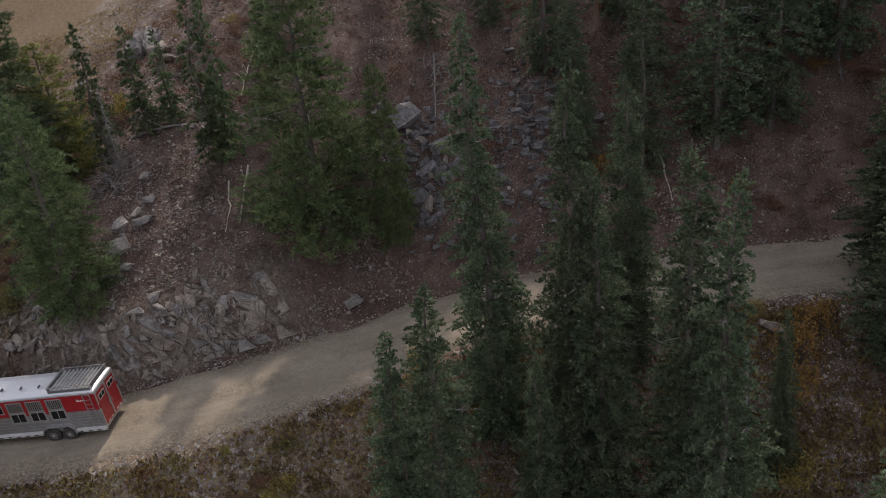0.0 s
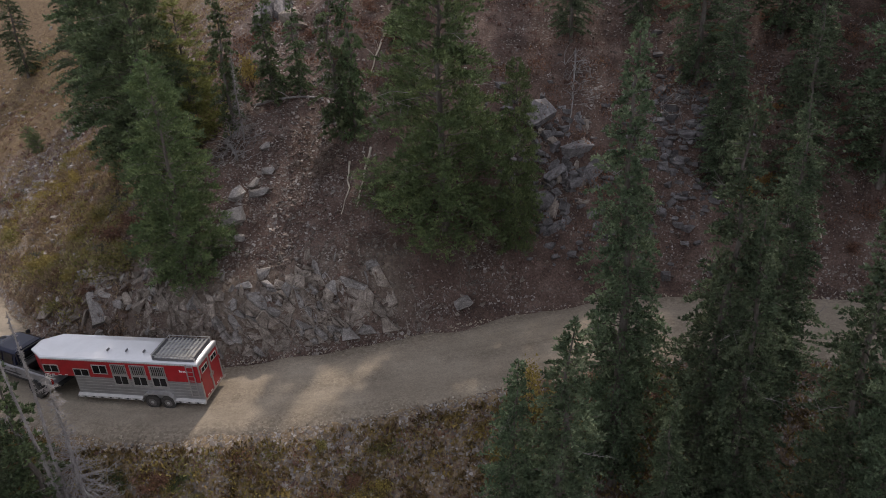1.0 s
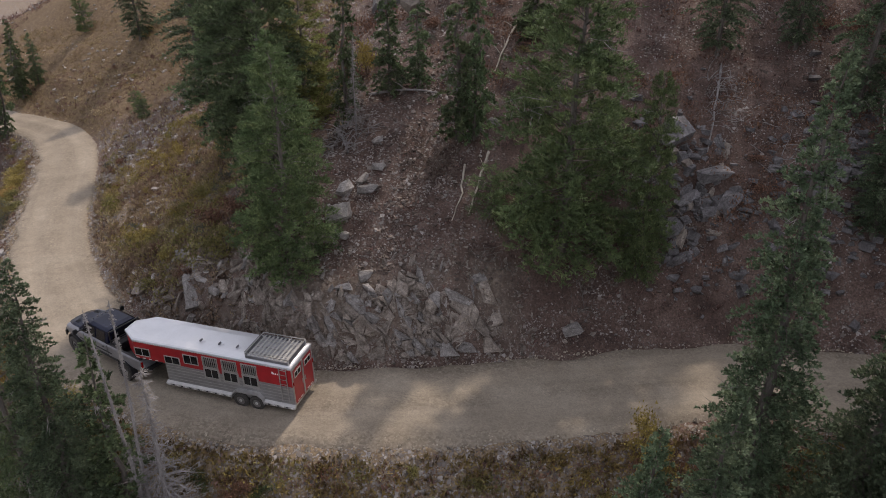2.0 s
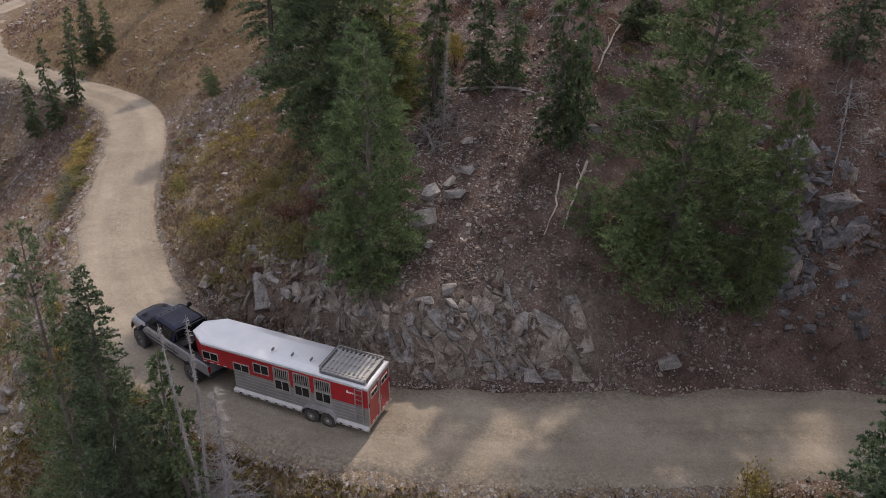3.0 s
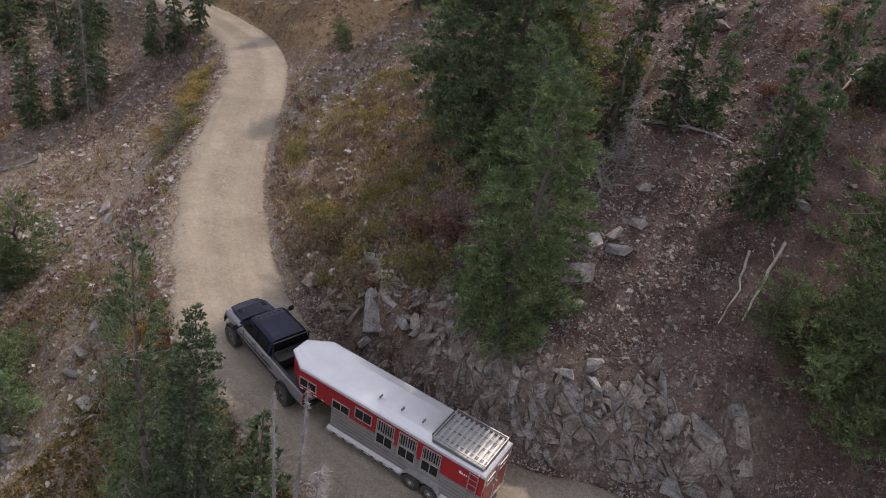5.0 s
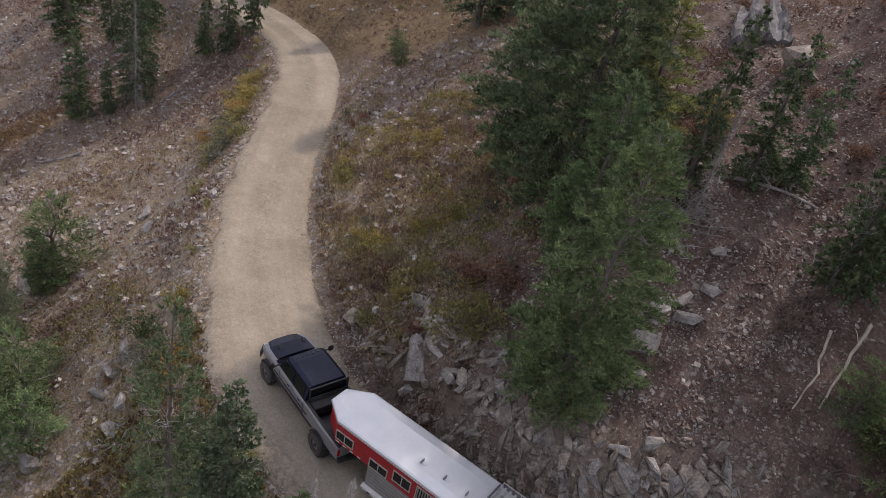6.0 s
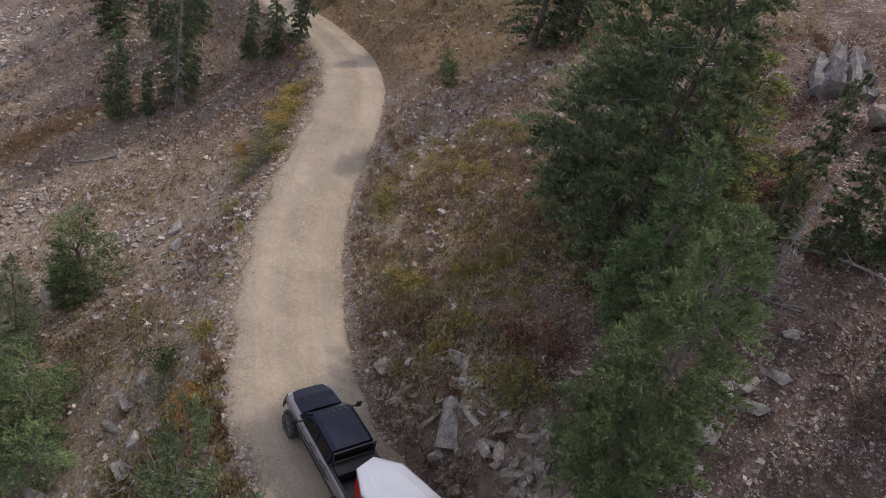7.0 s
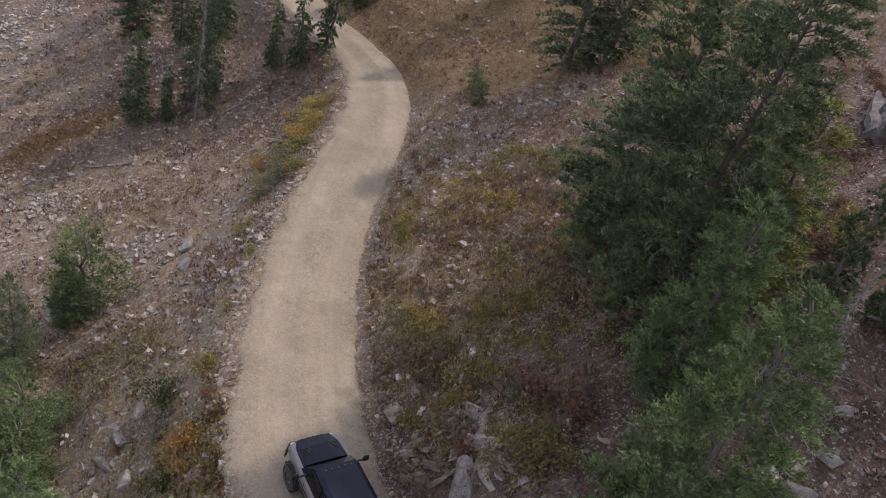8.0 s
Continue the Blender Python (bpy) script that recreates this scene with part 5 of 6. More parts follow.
def tufts(name, count, area, keep, seed, mat, blades, tall, wide, label, category, margin=0.3, clump=0.10):
    x, y, z, r = scatter(count, *area, keep, seed, margin)
    n = len(x)
    s = Soup()
    base = np.repeat(np.stack([x, y, z - 0.03], 1), blades, 0)
    k = len(base)
    size = np.repeat(r.uniform(0.6, 1.5, n), blades)
    base += r.normal(0, clump, (k, 3)) * size[:, None] * (1, 1, 0.45 if clump > 0.2 else 0)
    way = unit(r.normal(0, 0.55, (k, 3)) + (0, 0, 0.8))
    across = unit(np.cross(way, r.normal(0, 1, (k, 3))))
    s.blades(base, way, across, tall * size * r.uniform(0.6, 1.3, k), wide * size * r.uniform(0.7, 1.3, k))
    return tagged(s.object(name, mat), label, category, kind="stuff")


DRY = material("dry_grass", [(0.20, 0.145, 0.082), (0.32, 0.248, 0.140), (0.45, 0.372, 0.235)], 0.4, 0.9, 0, 8, island=0.35, translucent=0.3)
RUST = material("dry_scrub", [(0.130, 0.074, 0.066), (0.205, 0.130, 0.110), (0.30, 0.215, 0.165)], 0.22, 0.9, 0, 8, island=0.4, translucent=0.25)
tufts("dry_grass", 40000, (-78, -20, 16, 70), lambda x, y, off: np.where(off > 0, np.where(x < -27, 0.75, 0.1), 0.5) * (0.35 + 1.5 * np.clip(value_noise(x * 0.25, y * 0.25, 51) + 0.35, 0, 1)), 61, DRY, 8, 0.22, 0.045, "tufts of dry ochre grass on the open slope", "grass")
tufts("low_scrub", 34000, (-78, 24, 16, 62), lambda x, y, off: np.where(off > 0, np.where(x < -27, 0.55, np.where(x > -9, 0.55, 0.16)), 0.55) * (0.3 + 1.6 * np.clip(value_noise(x * 0.3, y * 0.3, 52) + 0.3, 0, 1)), 62, RUST, 10, 0.17, 0.075, "low russet scrub covering the slope", "scrub")
tufts("ground_litter", 15000, (-26, 24, 30, 60), lambda x, y, off: 0.45 + 0 * x, 63, RUST, 5, 0.12, 0.03, "dead twigs and brown litter on bare soil", "litter")
BELT = material("roadside_leaves", [(0.100, 0.060, 0.036), (0.185, 0.135, 0.055), (0.31, 0.23, 0.08)], 0.7, 0.85, 0, 8, island=0.45, translucent=0.15)
tufts("roadside_scrub", 40000, (-34, 20, 14, 33), lambda x, y, off: np.where((off < 0) & (off > -11), 0.75, 0.0) * (0.35 + 1.2 * np.clip(value_noise(x * 0.5, y * 0.5, 53) + 0.4, 0, 1)), 64, BELT, 10, 0.20, 0.105, "thick low autumn scrub below the road", "scrub")
GREENERY = material("bank_leaves", [(0.135, 0.090, 0.070), (0.245, 0.175, 0.125), (0.38, 0.300, 0.200)], 0.7, 0.85, 0, 8, island=0.4, translucent=0.3)
tufts("bank_scrub", 18000, (-46, -23, 28, 46), lambda x, y, off: np.where(off > 0, 0.8, 0.0) * np.clip(1.6 * value_noise(x * 0.45, y * 0.45, 54) + 0.42, 0, 1), 65, GREENERY, 12, 0.20, 0.09, "patches of olive scrub on the bank", "scrub")

tufts("russet_undergrowth", 900, (-6, 26, 36, 56), lambda x, y, off: np.where(off > 4.2, np.clip(0.4 + 1.6 * value_noise(x * 0.35, y * 0.35, 55), 0, 1), 0.0), 66, LEAVES["russet"], 110, 0.13, 0.07, "red-brown undergrowth in the dark wood", "undergrowth", clump=0.34)
tufts("olive_mounds", 650, (-43, -24, 30, 48), lambda x, y, off: np.where(off > 3.4, np.clip(0.35 + 1.8 * value_noise(x * 0.4, y * 0.4, 56), 0, 1), 0.0), 67, LEAVES["olive"], 170, 0.12, 0.065, "soft olive mounds of low shrubs on the bank", "shrubs", clump=0.30)
tufts("yellow_mounds", 300, (-43, -25, 31, 48), lambda x, y, off: np.where(off > 3.6, np.clip(0.30 + 1.8 * value_noise(x * 0.4 + 5, y * 0.4, 63), 0, 1), 0.0), 81, LEAVES["yellow"], 150, 0.11, 0.06, "soft yellow mounds of low shrubs on the bank", "shrubs", clump=0.28)
tufts("straw_mounds", 420, (-43, -24, 30, 48), lambda x, y, off: np.where(off > 3.2, np.clip(0.30 + 1.8 * value_noise(x * 0.4 + 9, y * 0.4, 57), 0, 1), 0.0), 68, DRY, 130, 0.16, 0.045, "soft mounds of straw-coloured grass on the bank", "grass", clump=0.26)
tufts("mixed_brush", 700, (-46, -27, 15, 28), lambda x, y, off: np.where(off < -3.0, np.clip(0.30 + 1.8 * value_noise(x * 0.35, y * 0.35, 58), 0, 1), 0.0), 69, LEAVES["olive"], 110, 0.13, 0.06, "olive brush on the slope below the bend", "brush", clump=0.30)
tufts("high_brush", 420, (-28, -10, 42, 62), lambda x, y, off: np.clip(0.40 + 1.6 * value_noise(x * 0.3, y * 0.3, 59), 0, 1), 70, LEAVES["russet"], 110, 0.13, 0.07, "russet brush high on the slope", "brush", clump=0.34)

for name, count, colour, seed, words in (("olive_verge", 420, "olive", 71, "olive leafy clumps along the road's lower edge"), ("yellow_verge", 240, "yellow", 72, "yellow leafy clumps along the road's lower edge"), ("russet_verge", 420, "russet", 73, "russet leafy clumps along the road's lower edge")):
    tufts(name, count, (-33, 4, 17, 30), lambda x, y, off: np.where((off < -3.3) & (off > -8.5), np.clip(0.35 + 1.8 * value_noise(x * 0.4 + seed, y * 0.4, seed), 0, 1), 0.0), seed, LEAVES[colour], 120, 0.12, 0.07, words, "shrubs", clump=0.28)

OCHRE = material("ochre_grass", [(0.115, 0.070, 0.036), (0.195, 0.125, 0.062), (0.29, 0.20, 0.10)], 0.5, 0.9, 0, 8, island=0.35, translucent=0.25)
tufts("edge_grass", 26000, (-62, 8, 15, 58), lambda x, y, off: np.where((off < 0) & (off > -3.7), np.clip(0.45 + 1.6 * value_noise(x * 0.5, y * 0.5, 62), 0, 1), 0.0), 78, GREENERY, 10, 0.16, 0.06, "ragged dry grass along the road's lower edge", "grass", margin=0.05, clump=0.14)
tufts("far_scrub", 17000, (-135, -76, 8, 95), lambda x, y, off: np.clip(0.45 + 1.5 * value_noise(x * 0.14, y * 0.14, 60), 0, 1), 75, RUST, 12, 0.24, 0.12, "mauve and russet scrub on the far slope", "scrub", clump=0.25)
tufts("slope_scrub", 9000, (-78, -40, 14, 52), lambda x, y, off: np.where(off < 0, np.clip(0.25 + 1.9 * value_noise(x * 0.2, y * 0.2, 61), 0, 1), 0.0), 76, RUST, 16, 0.15, 0.08, "mauve scrub in patches on the open slope", "scrub", clump=0.22)
tufts("ochre_grass", 1700, (-69, -67, 30, 44), lambda x, y, off: np.exp(-(((y - 36.6) * 0.283 - (x - -67.9) * 0.959) / 1.8) ** 2), 77, OCHRE, 8, 0.17, 0.04, "band of ochre dry grass across the open slope", "grass", clump=0.22)


def log(name, points, radius, mat, label, category="log", branches=0, seed=0):
    """A fallen stem that follows the ground, with broken branches."""
    r = np.random.default_rng(seed)
    root = new(name)
    s = Soup()
    path = np.array(points, float)
    t = np.linspace(0, 1, 9)
    xs = np.interp(t, np.linspace(0, 1, len(path)), path[:, 0])
    ys = np.interp(t, np.linspace(0, 1, len(path)), path[:, 1])
    zs = ground(xs, ys)
    fit_line = np.polyfit(t, zs, 2)
    pts = np.stack([xs + r.normal(0, 0.03, 9), ys, np.polyval(fit_line, t) + radius * 1.2], 1)
    s.tube(pts, np.linspace(radius, radius * 0.45, 9), 6)
    s.object("stem", mat, root)
    for _ in range(branches):
        b = Soup()
        i = int(r.integers(2, 8))
        d = unit(r.normal(0, 1, 3) * (1, 1, 0.4) + (0, 0, 0.5))
        ln = r.uniform(0.4, 1.2)
        p = pts[i]
        b.tube([p, p + d * ln * 0.6, p + d * ln + (0, 0, -0.1)], [radius * 0.35, radius * 0.25, 0.008], 4)
        b.object("branch", mat, root)
    return tagged(root, label, category)


PALE_WOOD = material("bleached_wood", [(0.30, 0.26, 0.21), (0.44, 0.39, 0.32), (0.55, 0.50, 0.43)], 2, 0.9, 0.3, 25, island=0.15, stretch=(1, 1, 0.4))
log("fallen_log", [(-12.4, 38.3), (-12.5, 35.2)], 0.075, PALE_WOOD, "bleached bare log lying down the scree", branches=2, seed=1)
log("fallen_log", [(-13.4, 37.5), (-13.1, 36.0), (-13.2, 34.7)], 0.06, PALE_WOOD, "thin bent bleached log lying on bare soil", seed=2)
log("fallen_log", [(-12.9, 46.6), (-13.3, 42.7)], 0.08, PALE_WOOD, "forked bleached log high on the slope", branches=4, seed=3)
log("fallen_log", [(-60.6, 46.8), (-61.0, 44.9)], 0.09, DEAD_WOOD, "grey log lying on the open slope", branches=1, seed=4)
log("fallen_log", [(-21.0, 40.6), (-16.0, 41.6)], 0.10, DEAD_WOOD, "grey dead trunk lying across the slope", branches=9, seed=5)
log("fallen_log", [(-20.9, 38.6), (-19.4, 36.6)], 0.11, DEAD_WOOD, "broken grey trunk leaning into the trees", branches=7, seed=6)
log("fallen_log", [(12.4, 28.6), (11.6, 25.2)], 0.12, DEAD_WOOD, "grey dead trunk below the road", branches=3, seed=7)
log("fallen_log", [(1.2, 25.0), (4.0, 22.6)], 0.06, DEAD_WOOD, "thin bare pole leaning below the road", branches=2, seed=8)
log("fallen_log", [(-43.0, 30.6), (-41.6, 31.2)], 0.06, DEAD_WOOD, "short grey branch among stones", branches=3, seed=9)
log("fallen_log", [(-60.0, 37.6), (-63.5, 35.8)], 0.10, DEAD_WOOD, "long grey log on the far slope", branches=2, seed=10)
log("fallen_log", [(6.0, 46.0), (6.4, 42.0)], 0.05, PALE_WOOD, "thin bare stick on the dark slope", seed=11)


def brush(x, y, reach, count, mat, label, seed):
    """A tangle of bare branches."""
    r = np.random.default_rng(seed)
    root = new("brush_pile")
    g = ground_at(x, y)
    for _ in range(count):
        s = Soup()
        p = np.array([x, y, g]) + r.normal(0, 0.35, 3) * (reach, reach, 0.1)
        p[2] = ground_at(p[0], p[1]) + 0.03
        d = unit(r.normal(0, 1, 3) * (1, 1, 0.35) + (0, -0.4, 0.25))
        ln = r.uniform(0.5, 1.0) * reach
        q = p + d * ln * 0.5 + (0, 0, 0.1)
        e = p + d * ln
        e[2] = max(e[2], ground_at(e[0], e[1]) + 0.04)
        q[2] = max(q[2], ground_at(q[0], q[1]) + 0.06)
        q += r.normal(0, 0.10, 3) * (1, 1, 0.3)
        w1 = p * 0.5 + q * 0.5 + r.normal(0, 0.06, 3) * (1, 1, 0.2)
        s.tube([p, w1, q, q * 0.45 + e * 0.55 + r.normal(0, 0.07, 3), e], [0.022, 0.020, 0.015, 0.010, 0.005], 4)
        for _ in range(2):
            f = q + unit(r.normal(0, 1, 3)) * ln * 0.35
            s.tube([q, f], [0.010, 0.004], 3)
        s.object("branch", mat, root)
    return tagged(root, label, "brush")


brush(-10.6, 34.2, 1.6, 18, BARK, "tangle of bare grey branches above the rock face", 21)
brush(-6.4, 34.3, 1.1, 20, BARK, "bare hanging roots and twigs on the bank", 22)
brush(-14.8, 37.4, 1.6, 60, TWIG, "pile of dead reddish brush on the scree", 23)
brush(-2.6, 38.4, 1.3, 24, TWIG, "dead reddish brush below boulders", 24)
brush(-20.2, 37.9, 1.7, 70, DEAD_WOOD, "grey dead branches between trees", 25)
brush(-1.6, 43.0, 1.2, 22, DEAD_WOOD, "pale bare roots hanging down the slope", 26)
brush(-30.5, 23.4, 1.2, 26, DEAD_WOOD, "grey dead branches among shrubs", 27)
brush(-33.0, 22.3, 1.1, 22, DEAD_WOOD, "grey dead brush beside boulders", 28)
brush(-43.0, 58.4, 1.2, 18, DEAD_WOOD, "bare grey roots under the conifers", 29)
brush(3.5, 42.6, 1.5, 26, DEAD_WOOD, "grey fallen branches among broken stones", 60)
brush(1.7, 41.6, 1.5, 20, DEAD_WOOD, "dead grey sticks on the dark slope", 61)
brush(-11.6, 33.4, 1.5, 12, BARK, "bare grey branches above the rock face", 62)
brush(11.7, 44.4, 1.5, 22, TWIG, "dead reddish brush in the wood", 63)
brush(11.2, 39.7, 1.5, 20, TWIG, "dead brush among leaning stems", 64)
brush(-1.8, 44.1, 1.5, 24, DEAD_WOOD, "pale hanging roots on the slope", 65)
log("fallen_log", [(11.09, 46.18), (11.1, 43.16)], 0.05, DEAD_WOOD, "thin bare stem fallen on the dark slope", branches=2, seed=40)
log("fallen_log", [(-1.78, 45.12), (-1.84, 40.78)], 0.06, DEAD_WOOD, "grey root hanging down the bank", branches=2, seed=41)
log("fallen_log", [(10.71, 40.27), (11.11, 38.3)], 0.07, PALE_WOOD, "pale leaning dead stem in the wood", branches=2, seed=42)
log("fallen_log", [(21.38, 43.42), (21.25, 41.94)], 0.10, DEAD_WOOD, "grey broken trunk in the wood", branches=2, seed=44)

# ---- rocks ----
def rock_mesh(seed, flat=0.55, points=15):
    """An angular broken stone, about a metre across."""
    r = np.random.default_rng(seed)
    bm = bmesh.new()
    p = r.uniform(-1, 1, (points, 3))
    p = p / np.maximum(np.abs(p).max(1)[:, None], 0.6) * (0.5, 0.38, 0.5 * flat)
    for v in p:
        bm.verts.new(v)
    out = bmesh.ops.convex_hull(bm, input=bm.verts)
    bmesh.ops.delete(bm, geom=[e for e in out["geom_interior"] if isinstance(e, bmesh.types.BMVert)], context="VERTS")
    bmesh.ops.recalc_face_normals(bm, faces=bm.faces)
    me = bpy.data.meshes.new("rock")
    bm.to_mesh(me)
    bm.free()
    return me


SHAPES = [rock_mesh(800 + k, 0.45 + 0.09 * (k % 5), 12 + k % 5) for k in range(14)]


def boulder_mesh(seed):
    """A larger broken stone with worn, uneven faces."""
    me = rock_mesh(seed, 0.8, 16)
    bm = bmesh.new()
    bm.from_mesh(me)
    bmesh.ops.triangulate(bm, faces=bm.faces[:])
    bmesh.ops.subdivide_edges(bm, edges=bm.edges[:], cuts=2, use_grid_fill=True)
    for v in bm.verts:
        n_ = noise.noise_vector(v.co * 3.1 + Vector((seed, 0, 0))) * 0.028 + noise.noise_vector(v.co * 8.3 + Vector((0, seed, 0))) * 0.014
        v.co += n_
    bm.to_mesh(me)
    bm.free()
    return me


BOULDERS = [boulder_mesh(860 + k) for k in range(14)]
BOULDERS_PALE = [m.copy() for m in BOULDERS]
BOULDERS_SLATE = [m.copy() for m in BOULDERS]
for m in BOULDERS_SLATE:
    m.materials.append(SLATE_ROCK)
for m in BOULDERS:
    m.materials.append(ROCK)
for m in BOULDERS_PALE:
    m.materials.append(PALE_ROCK)
SHAPES_SLATE = [m.copy() for m in SHAPES]
SHAPES_PALE = [m.copy() for m in SHAPES]
for m in SHAPES:
    m.materials.append(ROCK)
for m in SHAPES_SLATE:
    m.materials.append(SLATE_ROCK)
for m in SHAPES_PALE:
    m.materials.append(PALE_ROCK)


def slope_frame(x, y, step=0.5):
    """Axes on the hillside: across, up the slope, and out of it."""
    gx_ = (ground(x + step, y, False)[0] - ground(x - step, y, False)[0]) / (2 * step)
    gy_ = (ground(x, y + step, False)[0] - ground(x, y - step, False)[0]) / (2 * step)
    out = Vector((-gx_, -gy_, 1)).normalized()
    up = (Vector((gx_, gy_, gx_ * gx_ + gy_ * gy_)) if abs(gx_) + abs(gy_) > 1e-4 else Vector((0, 1, 0))).normalized()
    across = up.cross(out).normalized()
    return Matrix((across, up, out)).transposed()


def rock_pose(x, y, size, r, sink=0.3, spin=None, tip=14, lift=0.0):
    turn = slope_frame(x, y) @ Euler((radians(r.normal(0, tip)), radians(r.normal(0, tip)), r.uniform(0, 6.283) if spin is None else spin)).to_matrix()
    out = slope_frame(x, y).col[2]
    z = ground_at(x, y)
    c = Vector((x, y, z)) + out * (size[2] * (0.5 - sink) * 0.6 + lift)
    return Matrix.Translation(c) @ turn.to_4x4() @ Matrix.Diagonal((*size, 1))


def boulder(x, y, size, label, pale=False, shape=0, spin=0.0, sink=0.25, seed=0):
    r = np.random.default_rng(seed + int(abs(x * 10)))
    ob = new("boulder", (BOULDERS_SLATE if pale is None else BOULDERS_PALE if pale else BOULDERS)[shape])
    ob.matrix_world = rock_pose(x, y, [0.9 * c for c in size], r, sink, spin, 8)
    return tagged(ob, label, "boulder", "boulders on the slope")


def slab_stack(foot, head, leaves, label, seed, mat=PALE_ROCK, jag=0.022):
    """Split slabs that lean side by side against the bank, from a foot to a head; each leaf: (offset, width, share of the height, how far it stands out)."""
    r = np.random.default_rng(seed)
    root = new("rock_slabs")
    a = Vector((*foot, ground_at(*foot) - 0.25))
    b = Vector((*head, ground_at(*head) + 0.15))
    rise = b - a
    across = rise.cross(Vector((0, 0, 1))).normalized()
    out = across.cross(rise).normalized()
    if out.z < 0:
        out = -out
    for offset, wide, share, proud in leaves:
        bm = bmesh.new()
        front = []
        rows = 7
        for k in range(rows):
            v = k / (rows - 1)
            half = wide / 2 * (1.0 - 0.10 * v if v < 0.75 else 0.9 - 1.1 * (v - 0.75)) * r.uniform(0.88, 1.1)
            shift = offset + 0.10 * v * r.uniform(0, 1)
            row = []
            for u in (-1, -0.45, 0.2, 0.7, 1):
                p = a + rise * (share * (v + 0.03 * r.normal() * (k > 0))) + across * (shift + half * u + 0.02 * r.normal()) + out * (proud + 0.08 - 0.10 * u * u * 0.6 + jag * r.normal())
                row.append(p)
            front.append(row)
        fv = [[bm.verts.new(p) for p in row] for row in front]
        bv = [[bm.verts.new(p - out * 0.45) for p in row] for row in front]
        w_ = len(fv[0])
        for k in range(rows - 1):
            for j in range(w_ - 1):
                bm.faces.new((fv[k][j], fv[k][j + 1], fv[k + 1][j + 1], fv[k + 1][j]))
                bm.faces.new((bv[k][j], bv[k + 1][j], bv[k + 1][j + 1], bv[k][j + 1]))
            bm.faces.new((fv[k][0], fv[k + 1][0], bv[k + 1][0], bv[k][0]))
            bm.faces.new((fv[k][-1], bv[k][-1], bv[k + 1][-1], fv[k + 1][-1]))
        for j in range(w_ - 1):
            bm.faces.new((fv[0][j], bv[0][j], bv[0][j + 1], fv[0][j + 1]))
            bm.faces.new((fv[-1][j], fv[-1][j + 1], bv[-1][j + 1], bv[-1][j]))
        part("slab", bm, mat, root)
    return tagged(root, label, "rock slabs")


boulder(-18.5, 33.2, (1.5, 1.2, 1.0), "flat pale grey slab lodged beside trees", True, 0, 0.2)
boulder(-18.7, 32.2, (1.6, 1.0, 1.2), "angular grey slab under a pale one", True, 3, 0.5)
boulder(-18.6, 34.5, (1.1, 0.9, 0.9), "angular grey boulder at the scree's edge", True, 5, 1.0)
boulder(-18.0, 32.5, (0.8, 0.7, 0.7), "small broken grey boulder", True, 7, 0.4)
boulder(-19.3, 31.7, (1.3, 1.5, 1.2), "dark grey boulder half under branches", False, 2, 0.9)
boulder(-17.6, 34.9, (1.2, 0.6, 0.7), "long grey stone on bare soil", True, 9, 0.3)
boulder(-18.0, 37.4, (0.7, 0.5, 0.5), "pale broken stone in the scree", True, 5, 0.6)
boulder(-17.5, 36.2, (0.8, 0.6, 0.5), "pale broken stone in the scree", True, 9, 0.2)
boulder(-18.1, 35.5, (0.9, 0.6, 0.6), "tilted pale slab in the scree", True, 3, 1.1)
boulder(-3.6, 41.1, (2.0, 2.2, 1.6), "large pointed grey boulder on the slope", None, 1, 0.4)
boulder(-1.6, 40.1, (2.0, 1.4, 1.3), "blocky bluish grey boulder", None, 4, 0.2)
boulder(-0.6, 39.6, (1.5, 1.2, 1.0), "broken grey block beside a larger one", None, 6, 0.8)
boulder(-2.5, 39.2, (1.9, 0.9, 1.0), "tilted grey slab below larger boulders", None, 8, 0.7)
boulder(-3.2, 38.1, (1.4, 1.6, 1.3), "bluish grey outcrop of split slabs", None, 10, 0.3)
boulder(-2.4, 37.4, (1.0, 0.8, 0.8), "angular grey boulder below an outcrop", None, 11, 0.6)
boulder(-14.6, 31.0, (0.55, 0.45, 0.6), "pale rounded stone on top of the rock face", True, 12, 0.0)
boulder(-17.1, 30.5, (0.9, 0.6, 0.7), "pale grey stone above the rock face", True, 13, 0.4)
boulder(-16.3, 31.3, (0.8, 0.8, 0.7), "pale grey stone lodged in soil", True, 2, 0.4)
boulder(-6.8, 33.5, (1.0, 0.8, 0.9), "pale pointed stone at the road's edge", True, 6, 0.3)
boulder(-12.5, 39.5, (0.8, 0.7, 0.7), "pale stone below slender conifers", True, 7, 0.3)
slab_stack((-24.59, 29.66), (-25.72, 30.94), ((-0.34, 0.62, 0.80, 0.06), (0.16, 0.58, 1.05, 0.16), (0.52, 0.40, 0.72, 0.02)), "tall upright pale grey slabs standing in the bank", 31)
boulder(-23.5, 29.7, (0.9, 0.6, 0.6), "flat pale block in the bank", True, 0, 0.1)
boulder(-29.2, 31.2, (1.2, 1.0, 1.0), "brown-grey boulder beside the road", False, 5, 0.6)
boulder(-36.6, 24.4, (0.8, 0.7, 0.9), "pale square stone on the lower slope", True, 4, 0.6)
boulder(-36.8, 25.2, (1.0, 0.7, 0.8), "pale broken stone on the lower slope", True, 9, 0.2)
boulder(-36.1, 23.5, (0.9, 0.6, 0.8), "pale angular stone downhill of shrubs", True, 10, 0.9)
boulder(-33.8, 22.6, (1.2, 0.9, 1.0), "pale stone among brush", True, 12, 0.5)
boulder(-34.5, 23.4, (0.9, 0.8, 0.8), "broken pale stone among brush", True, 1, 0.2)
